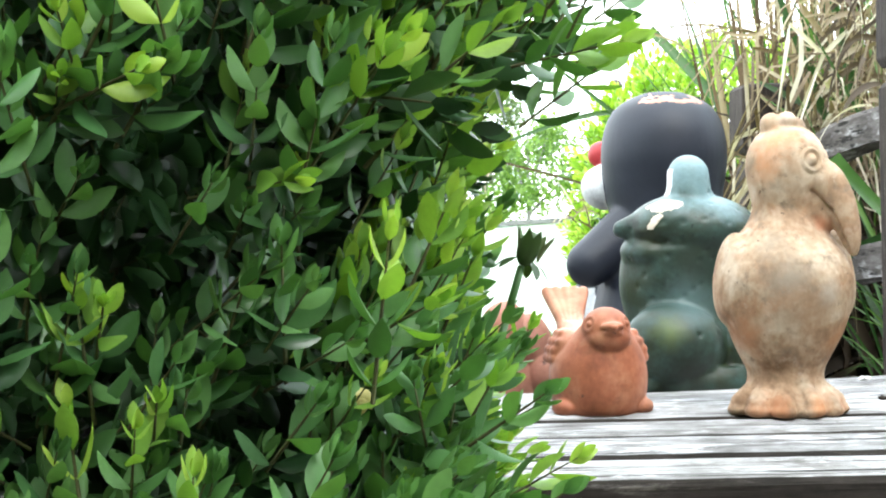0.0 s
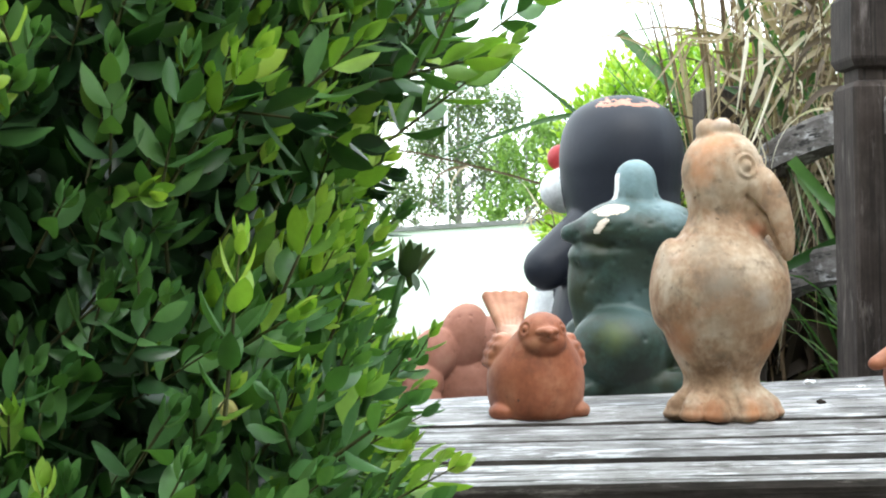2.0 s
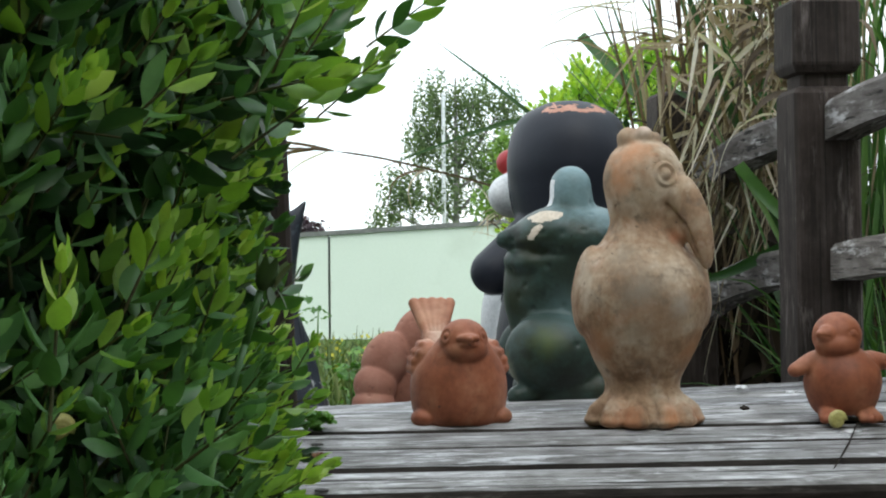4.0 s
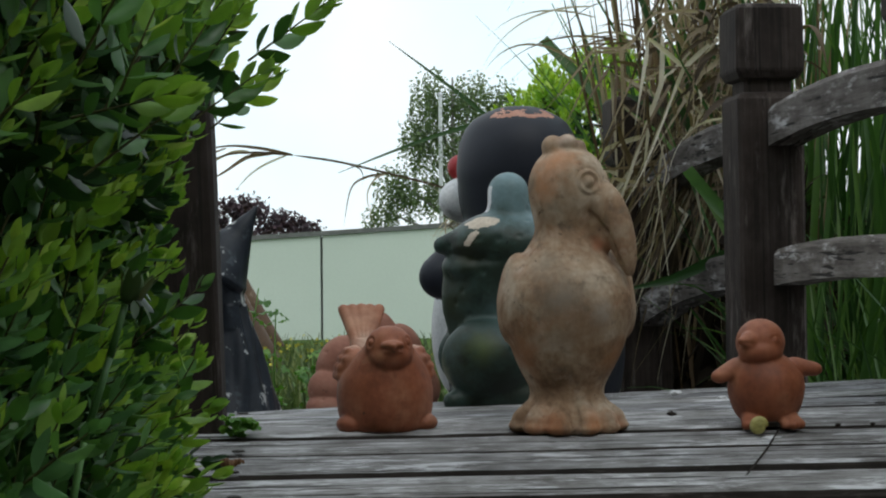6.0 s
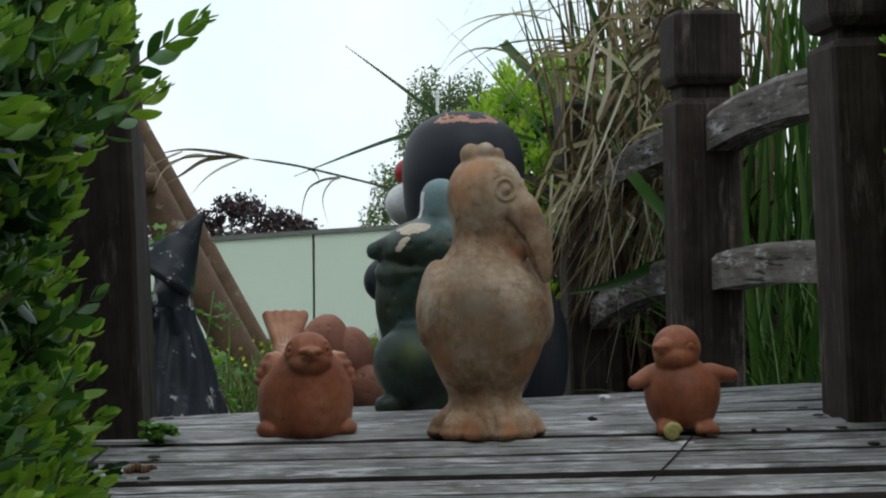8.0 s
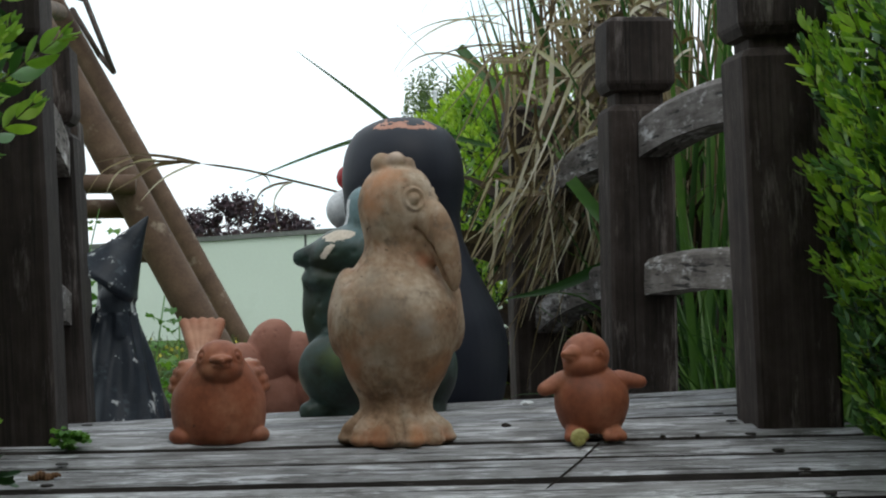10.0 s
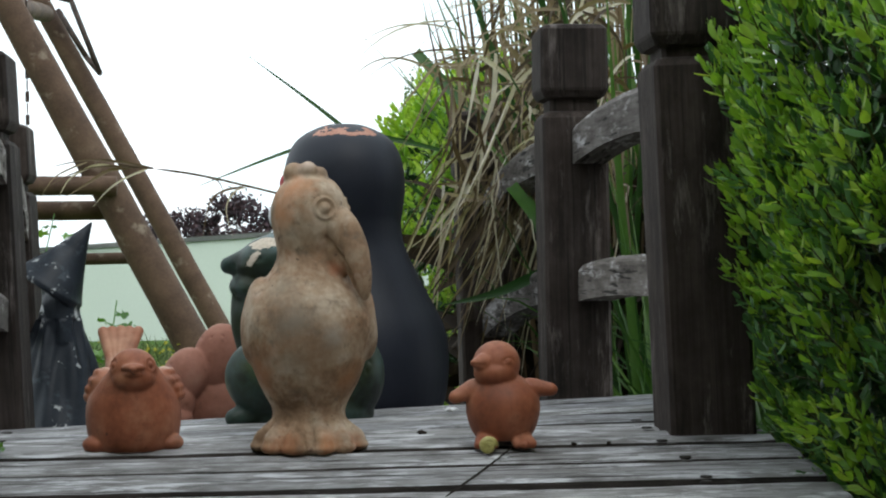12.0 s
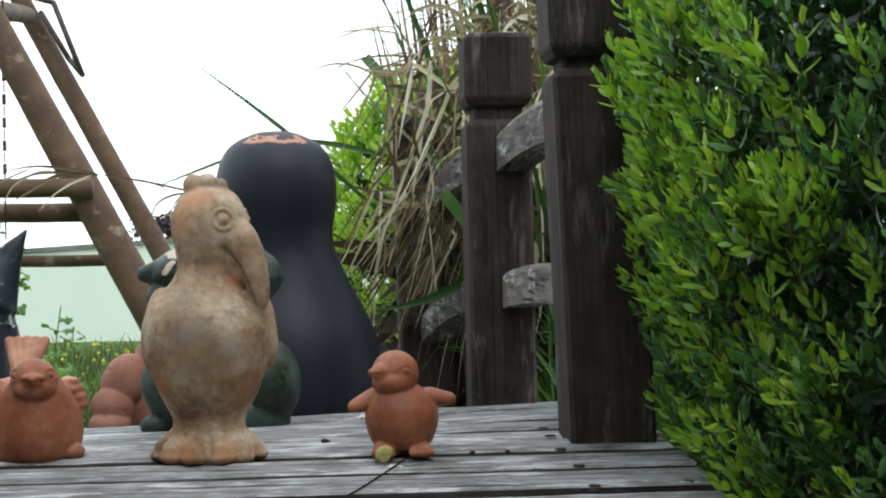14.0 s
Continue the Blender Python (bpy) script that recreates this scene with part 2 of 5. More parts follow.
M_BEIGE = mottled("bare_beige_plaster", [(0.3, (0.5, 0.42, 0.33)), (0.7, (0.62, 0.54, 0.45))], 60, 300)
M_OLD_OR_SHADE = leaf_material("old_or_shade_box_leaf", [(0.0, (0.014, 0.04, 0.016)), (0.5, (0.028, 0.077, 0.027)), (1.0, (0.052, 0.125, 0.046))], 0.3, 0.15)
M_MID = leaf_material("grown_box_leaf", [(0.0, (0.055, 0.145, 0.048)), (0.5, (0.095, 0.225, 0.072)), (1.0, (0.15, 0.31, 0.1))], 0.36, 0.26)
M_YOUNG = leaf_material("young_box_leaf", [(0.0, (0.185, 0.36, 0.068)), (0.6, (0.29, 0.48, 0.088)), (1.0, (0.44, 0.6, 0.115))], 0.42, 0.35)
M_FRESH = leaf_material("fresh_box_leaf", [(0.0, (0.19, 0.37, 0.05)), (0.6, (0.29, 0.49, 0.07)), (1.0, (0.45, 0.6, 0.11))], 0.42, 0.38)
M_STEM = mottled("green_brown_twig", [(0.3, (0.05, 0.045, 0.02)), (0.7, (0.1, 0.11, 0.04))], 60, 300)
M_REED = leaf_material("green_reed_blade", [(0.0, (0.0158, 0.0559, 0.0112)), (0.6, (0.0546, 0.142, 0.0267)), (1.0, (0.123, 0.232, 0.0473))], 0.42, 0.34, 60)
M_DRY = leaf_material("dry_reed_blade", [(0.0, (0.05, 0.034, 0.022)), (0.35, (0.15, 0.105, 0.068)), (0.7, (0.34, 0.27, 0.195)), (1.0, (0.66, 0.61, 0.54))], 0.7, 0.25, 60)
M_STRAW = leaf_material("brown_reed_stalk", [(0.0, (0.08, 0.05, 0.03)), (0.5, (0.2, 0.13, 0.08)), (1.0, (0.4, 0.32, 0.23))], 0.7, 0.2, 60)
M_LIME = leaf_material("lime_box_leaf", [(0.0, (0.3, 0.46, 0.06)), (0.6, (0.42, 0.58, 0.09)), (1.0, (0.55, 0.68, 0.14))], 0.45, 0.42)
M_SHADE_BLADE = leaf_material("shade_brown_blade", [(0.0, (0.015, 0.00975, 0.006)), (0.6, (0.0375, 0.0248, 0.015)), (1.0, (0.075, 0.0525, 0.0338))], 0.8, 0.1, 60)
M_BARK = mottled("brown_log", [(0.3, (0.055, 0.03, 0.018)), (0.6, (0.11, 0.065, 0.04)), (0.8, (0.17, 0.115, 0.075))], 6, 90, 0.7, 0.3, [((0.22, 0.17, 0.125), 9, 0.6, 0.7)], 0.5, 0.004)
M_IRON = mottled("rusty_dark_iron", [(0.3, (0.03, 0.025, 0.022)), (0.7, (0.09, 0.06, 0.05))], 30, 200, 0.6)
M_WALL = mottled("pale_green_render", [(0.3, (0.56, 0.63, 0.55)), (0.7, (0.61, 0.68, 0.6))], 0.5, 40, 0.9, 0.2, [((0.5, 0.56, 0.48), 0.9, 0.6, 0.85)], 0.05, grain=0.12)
M_COPING = mottled("grey_coping", [(0.3, (0.1, 0.11, 0.1)), (0.7, (0.2, 0.2, 0.19))], 2, 20, 0.8)
M_SOIL = mottled("dark_garden_soil", [(0.3, (0.02, 0.016, 0.012)), (0.7, (0.06, 0.045, 0.032))], 12, 120, 0.95, 0.1, relief=0.6, dist=0.01)
M_LAWN = mottled("lawn_ground", [(0.3, (0.04, 0.085, 0.02)), (0.6, (0.08, 0.14, 0.03)), (0.8, (0.14, 0.18, 0.04))], 1.5, 60, 0.95, 0.1, relief=0.6, dist=0.02)
M_NAIL = mottled("dark_nail_head", [(0.3, (0.01, 0.009, 0.008)), (0.7, (0.03, 0.025, 0.02))], 80, 400, 0.6)


# ---- building helpers ----
def link_mesh(name, verts, faces, mats, parent=None, label="", smooth=True, mat_index=None):
    me = bpy.data.meshes.new(name)
    me.from_pydata(verts, [], faces)
    for mt in mats if isinstance(mats, (list, tuple)) else [mats]:
        me.materials.append(mt)
    if mat_index is not None:
        me.polygons.foreach_set("material_index", np.asarray(mat_index, dtype=np.int32))
    me.polygons.foreach_set("use_smooth", np.full(len(me.polygons), smooth))
    me.update()
    ob = new(name, me)
    if parent:
        ob.parent = parent
    if label:
        tagged(ob, label)
    return ob


def part(name, bm, material, parent, label="", smooth=False):
    me = bpy.data.meshes.new(name)
    bm.to_mesh(me)
    bm.free()
    me.materials.append(material)
    me.polygons.foreach_set("use_smooth", np.full(len(me.polygons), smooth))
    ob = new(name, me)
    ob.parent = parent
    if label:
        tagged(ob, label)
    return ob


def thing(name, at, label, category, group="", kind=""):
    ob = new(name)
    ob.location = at
    return tagged(ob, label, category, group, kind)


def ell(bm, c, r, rot=(0, 0, 0), seg=28):
    m = pose(*c, *rot) @ Matrix.Diagonal((*r, 1))
    bmesh.ops.create_uvsphere(bm, u_segments=seg, v_segments=seg // 2 + 2, radius=1, matrix=m)


def taper(bm, p0, r0, p1, r1, seg=20, flat=1.0):
    """A tapered limb with rounded ends from p0 to p1."""
    a, b = Vector(p0), Vector(p1)
    d = b - a
    q = d.to_track_quat("Z", "Y").to_matrix().to_4x4()
    bmesh.ops.create_cone(bm, cap_ends=True, segments=seg, radius1=r0, radius2=r1, depth=d.length, matrix=Matrix.Translation((a + b) / 2) @ q @ Matrix.Diagonal((1, flat, 1, 1)))
    for p, r in ((a, r0), (b, r1)):
        bmesh.ops.create_uvsphere(bm, u_segments=seg, v_segments=12, radius=r, matrix=Matrix.Translation(p) @ q @ Matrix.Diagonal((1, flat, 1, 1)))


def lathe(bm, rows, c=(0, 0), seg=40, flat=1.0):
    """A turned body: rows of (z, radius, shift in x, shift in y)."""
    rings = []
    for z, r, dx, dy in rows:
        rings.append([bm.verts.new((c[0] + dx + r * math.cos(2 * math.pi * k / seg), c[1] + dy + flat * r * math.sin(2 * math.pi * k / seg), z)) for k in range(seg)])
    for a, b in zip(rings, rings[1:]):
        for k in range(seg):
            bm.faces.new((a[k], a[(k + 1) % seg], b[(k + 1) % seg], b[k]))
    bm.faces.new(rings[0][::-1])
    bm.faces.new(rings[-1])


def smooth_rows(rows, n=6):
    """Rounds a coarse turned profile off with a spline."""
    rows, out = [Vector(r) for r in rows], []
    for i in range(len(rows) - 1):
        p0, p1, p2, p3 = rows[max(i - 1, 0)], rows[i], rows[i + 1], rows[min(i + 2, len(rows) - 1)]
        for k in range(n):
            t = k / n
            out.append(0.5 * ((2 * p1) + (p2 - p0) * t + (2 * p0 - 5 * p1 + 4 * p2 - p3) * t * t + (3 * p1 - p0 - 3 * p2 + p3) * t ** 3))
    return [tuple(v) for v in out + [rows[-1]]]


def sculpt(name, bm, at, turn, mats, voxel, smooth, label, category, group="", carve=None, paint=None):
    """Fuses overlapping solids into one figure, smooths it, carves it by carve(xyz) and paints its faces by paint(xyz)."""
    me = bpy.data.meshes.new(name + "_raw")
    bm.to_mesh(me)
    bm.free()
    raw = new(name + "_raw", me)
    rm = raw.modifiers.new("fuse", "REMESH")
    rm.mode, rm.voxel_size, rm.use_smooth_shade = "VOXEL", voxel, True
    sm = raw.modifiers.new("soften", "SMOOTH")
    sm.factor, sm.iterations = 0.5, smooth
    dg = bpy.context.evaluated_depsgraph_get()
    dg.update()
    done = bpy.data.meshes.new_from_object(raw.evaluated_get(dg))
    bpy.data.objects.remove(raw)
    bpy.data.meshes.remove(me)
    done.name = name
    done.materials.clear()
    for mt in mats:
        done.materials.append(mt)
    n = len(done.vertices)
    co = np.empty(n * 3)
    done.vertices.foreach_get("co", co)
    co = co.reshape(-1, 3)
    no = np.empty(n * 3)
    done.vertices.foreach_get("normal", no)
    no = no.reshape(-1, 3)
    if carve:
        co = co + no * carve(co)[:, None]
        done.vertices.foreach_set("co", co.ravel())
    if paint:
        ce = np.empty(len(done.polygons) * 3)
        done.polygons.foreach_get("center", ce)
        done.polygons.foreach_set("material_index", paint(ce.reshape(-1, 3)).astype(np.int32))
    done.polygons.foreach_set("use_smooth", np.ones(len(done.polygons), dtype=bool))
    done.update()
    ob = new(name, done)
    ob.location, ob.rotation_euler = at, (0, 0, radians(turn))
    return tagged(ob, label, category, group)


def near_to(co, p, r):
    """A soft dimple or bump mask of radius r round p."""
    d2 = ((co - np.array(p)) ** 2).sum(1)
    return np.exp(-d2 / (r * r))


def along(co, a, b, r):
    """A soft mask round the line from a to b."""
    a, b = np.array(a), np.array(b)
    d = b - a
    t = np.clip(((co - a) @ d) / (d @ d), 0, 1)
    return np.exp(-((co - a - t[:, None] * d) ** 2).sum(1) / (r * r))


def speckle(co, seed, n, r, box):
    rng = np.random.default_rng(seed)
    pts = rng.uniform(box[0], box[1], (n, 3))
    out = np.zeros(len(co))
    for p in pts:
        out = np.maximum(out, near_to(co, p, r))
    return out


def deck_z(y):
    return 0.0174 - 0.16 * (y - 1.85) ** 2


def deck_twist(y):
    """The old bridge is warped: its far boards sink towards the left beam."""
    return 0.038 * min(1.0, max(0.0, (y - 1.62) / 0.33))


def deck_at(x, y):
    return deck_z(y) - deck_twist(y) * (0.85 - x)


def deck_slope(y):
    return -0.32 * (y - 1.85)


# ---- the ground ----
def ground_z(y):
    if y < 3.0:
        return -0.16
    return -0.16 - 0.035 * (min(y, 17.0) - 3.0)


ys = [-60, -8, 0, 1, 2, 3, 4, 6, 8, 11, 14, 17, 30, 80, 400, 2500]
xs = [-2500, -200, -30, -8, -3, -1.2, 0, 1.2, 3, 8, 30, 200, 2500]
gv = [(x, y, ground_z(y) + (0.012 * noise.noise((x * 2, y * 2, 0)) if abs(x) < 9 and y < 17 else 0)) for y in ys for x in xs]
gf = [(j * len(xs) + i, j * len(xs) + i + 1, (j + 1) * len(xs) + i + 1, (j + 1) * len(xs) + i) for j in range(len(ys) - 1) for i in range(len(xs) - 1)]
ground = link_mesh("ground", gv, gf, [M_LAWN, M_SOIL], mat_index=[1 if ys[j] < 3 and abs(xs[i]) <= 3 and ys[j] >= -8 else 0 for j in range(len(ys) - 1) for i in range(len(xs) - 1)])
tagged(ground, "garden ground of dark soil and rough lawn", "ground", kind="structure")

# ---- the garden bridge: boards, posts, rails ----
bridge = thing("garden_bridge", (0, 0, 0), "small arched wooden garden bridge, grey weathered boards and dark posts", "bridge")
PITCH, FIRST = 0.0778, 1.347


def board_mesh(length, width, thick, seed, seg=36):
    rng = np.random.default_rng(seed)
    c = 0.008
    prof = [(-width / 2, -thick), (width / 2, -thick), (width / 2, -c), (width / 2 - 0.45 * c, -0.0022), (width / 2 - 1.6 * c, -0.0004), (width / 4, 0.0004), (0, -0.0004), (-width / 4, 0.0004), (-width / 2 + 1.6 * c, -0.0004), (-width / 2 + 0.45 * c, -0.0022), (-width / 2, -c)]
    n = len(prof)
    verts, faces = [], []
    ph = rng.uniform(0, 50)
    for i in range(seg + 1):
        x = -length / 2 + length * i / seg
        wob = 0.0016 * noise.noise((x * 5, ph, 0))
        lift = 0.0018 * noise.noise((x * 2.2, ph + 9, 0))
        for k, (y, z) in enumerate(prof):
            jy = 0.0013 * noise.noise((x * 22, ph + k * 3.1, 2)) if k >= 2 else 0
            jz = 0.0006 * noise.noise((x * 30, ph + k * 2.7, 5)) if k >= 2 else 0
            verts.append((x, y + wob + jy, z + lift + jz))
    for i in range(seg):
        for k in range(n):
            a, b = i * n + k, i * n + (k + 1) % n
            faces.append((a, b, b + n, a + n))
    faces.append(tuple(range(n - 1, -1, -1)))
    faces.append(tuple(range(seg * n, seg * n + n)))
    return verts, faces


rng = np.random.default_rng(5)
boards = []
for i in range(20):
    yc = FIRST + PITCH * (i + 0.5)
    v, f = board_mesh(0.965 + rng.uniform(-0.006, 0.006), PITCH - rng.uniform(0.0028, 0.0058), 0.026, i)
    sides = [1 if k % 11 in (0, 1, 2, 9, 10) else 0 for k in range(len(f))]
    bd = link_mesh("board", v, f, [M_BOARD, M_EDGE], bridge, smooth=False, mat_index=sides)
    bd.location = (0.49 + rng.uniform(-0.003, 0.003), yc, deck_at(0.49, yc) + rng.uniform(-0.0018, 0.0018))
    bd.rotation_euler = (math.atan(deck_slope(yc)) + radians(rng.uniform(-0.8, 0.8)), -math.atan(deck_twist(yc)) + radians(rng.uniform(-0.12, 0.12)), radians(rng.uniform(-0.15, 0.15)))
    boards.append(bd)
# the lower board in front of the first one
v, f = board_mesh(0.98, 0.13, 0.03, 77)
fb = link_mesh("front_board", v, f, M_RAIL, bridge, "dark damp board at the foot of the bridge", smooth=False)
fb.location, fb.rotation_euler = (0.49, 1.262, -0.062), (radians(6), 0, 0)


def side_beam(x, name):
    verts, faces, n = [], [], 24
    for i in range(n + 1):
        y = 1.36 + (2.88 - 1.36) * i / n
        z = deck_at(x, y) - 0.024
        for dx, dz in ((-0.02, 0), (0.02, 0), (0.02, -0.08), (-0.02, -0.08)):
            verts.append((x + dx, y, z + dz))
    for i in range(n):
        for k in range(4):
            a, b = i * 4 + k, i * 4 + (k + 1) % 4
            faces.append((a, b, b + 4, a + 4))
    faces += [(3, 2, 1, 0), (n * 4, n * 4 + 1, n * 4 + 2, n * 4 + 3)]
    return link_mesh(name, verts, faces, M_POST, bridge, "dark curved beam under the boards", smooth=False)


side_beam(0.1, "beam")
side_beam(0.88, "beam")

# nail heads, two to a board over each beam
nail_bm = bmesh.new()
bmesh.ops.create_cone(nail_bm, cap_ends=True, segments=10, radius1=0.0044, radius2=0.0036, depth=0.0014)
nail_mesh = bpy.data.meshes.new("nail")
nail_bm.to_mesh(nail_mesh)
nail_bm.free()
nail_mesh.materials.append(M_NAIL)
for i in range(5):
    yc = FIRST + PITCH * (i + 0.5)
    for x in (0.152, 0.852):
        for dy in (-0.029, 0.03):
            nl = new("nail", nail_mesh)
            nl.parent = boards[i]
            nl.matrix_parent_inverse = (Matrix.Translation(boards[i].location) @ boards[i].rotation_euler.to_matrix().to_4x4()).inverted()
            yy = yc + dy + rng.uniform(-0.002, 0.002)
            nl.location = (x + rng.uniform(-0.006, 0.006), yy, deck_z(yy) + 0.0008)
            nl.scale = (1.5, 0.9, 1)
            nl.rotation_euler = (math.atan(deck_slope(yy)), 0, rng.uniform(-0.2, 0.2))


def post(x0, y0, size, z0, neck, cap0, top, lean, label):
    """A square post with a grooved neck and a cap block, chamfered, standing at z0; x0, y0 its front left foot."""
    s = size / 2
    c = 0.0045
    rows = [(z0, s, c), (neck - 0.008, s, c), (neck, s - 0.006, c), (neck + 0.002, s - 0.012, c), (cap0 - 0.012, s - 0.012, c), (cap0 - 0.009, s - 0.004, c), (cap0, s + 0.001, c), (cap0 + 0.004, s + 0.002, c), (top - 0.008, s + 0.001, c), (top - 0.002, s - 0.004, c), (top, s - 0.012, c)]
    p = None
    for piece, run in (("post", rows[:6]), ("post_cap", rows[5:])):
        fine = []
        for a, b in zip(run, run[1:]):
            k = max(1, int((b[0] - a[0]) / 0.03))
            fine += [tuple(np.array(a) + (np.array(b) - np.array(a)) * j / k) for j in range(k)]
        fine.append(run[-1])
        verts, faces = [], []
        for z, r, ch in fine:
            for px, py in ((-r, -r + ch), (-r + ch, -r), (r - ch, -r), (r, -r + ch), (r, r - ch), (r - ch, r), (-r + ch, r), (-r, r - ch)):
                w = 0.0007 * noise.noise((px * 90 + x0 * 7, py * 90, z * 9))
                verts.append((px + w, py + w, z - z0))
        for i in range(len(fine) - 1):
            for k in range(8):
                c0, c1 = i * 8 + k, i * 8 + (k + 1) % 8
                faces.append((c0, c1, c1 + 8, c0 + 8))
        e = (len(fine) - 1) * 8
        faces += [tuple(range(7, -1, -1)), tuple(range(e, e + 8))]
        ob = link_mesh(piece, verts, faces, M_POST, p or bridge, "" if p else label, smooth=False)
        if p is None:
            p = ob
            p.location, p.rotation_euler = (x0 + s, y0 + s, z0), (0, radians(lean), 0)
    return p


post(0.864, 1.61, 0.093, -0.02, 0.413, 0.437, 0.535, -2.1, "dark stained square post with a grooved neck")
post(0.8125, 2.16, 0.092, -0.03, 0.402, 0.432, 0.526, -0.4, "dark stained square post with a grooved neck")
post(0.748, 2.68, 0.09, -0.14, 0.315, 0.345, 0.45, -1.3, "weathered square post half hidden by dry reeds")
post(0.044, 1.6, 0.092, -0.02, 0.405, 0.425, 0.53, -2.0, "dark stained square post behind the box bush")
post(0.0, 2.2, 0.092, -0.07, 0.37, 0.393, 0.494, -2.5, "dark stained square post with a grooved neck")
post(-0.06, 2.75, 0.09, -0.14, 0.32, 0.345, 0.436, -2.5, "dark weathered square post")


def rail(p0, p1, rise, h, w, label):
    """A curved rail from p0 to p1 (centre line), bowed upwards by rise, with rounded upper edges."""
    a, b = np.array(p0), np.array(p1)
    n = 22
    prof = [(-w / 2, -h / 2), (w / 2, -h / 2), (w / 2, h / 2 - 0.008), (w / 2 - 0.006, h / 2), (-w / 2 + 0.006, h / 2), (-w / 2, h / 2 - 0.008)]
    verts, faces = [], []
    for i in range(n + 1):
        t = i / n
        c = a + (b - a) * t
        z = c[2] + rise * 4 * t * (1 - t)
        for k, (dx, dz) in enumerate(prof):
            j = 0.0012 * noise.noise((t * 14, k * 3.3 + p0[0] * 40, p0[2] * 30))
            verts.append((c[0] + dx + j, c[1], z + dz + j))
    for i in range(n):
        for k in range(6):
            q, r = i * 6 + k, i * 6 + (k + 1) % 6
            faces.append((q, r, r + 6, q + 6))
    faces += [tuple(range(5, -1, -1)), tuple(range(n * 6, n * 6 + 6))]
    return link_mesh("rail", verts, faces, M_RAIL, bridge, label, smooth=False)


WORN = "bowed weathered rail with worn grey top"
rail((0.908, 1.7, 0.372), (0.873, 2.17, 0.355), 0.012, 0.055, 0.046, WORN)
rail((0.915, 1.7, 0.175), (0.88, 2.17, 0.162), 0.008, 0.05, 0.048, WORN)
rail((0.868, 2.25, 0.352), (0.80, 2.69, 0.285), 0.02, 0.052, 0.046, WORN)
rail((0.868, 2.25, 0.158), (0.80, 2.69, 0.085), 0.018, 0.052, 0.046, WORN)
rail((0.085, 1.69, 0.36), (0.046, 2.21, 0.335), 0.012, 0.055, 0.046, WORN)
rail((0.085, 1.69, 0.15), (0.046, 2.21, 0.13), 0.008, 0.05, 0.046, WORN)
rail((0.046, 2.29, 0.32), (-0.015, 2.76, 0.26), 0.018, 0.052, 0.046, WORN)
rail((0.046, 2.29, 0.12), (-0.015, 2.76, 0.06), 0.018, 0.052, 0.046, WORN)


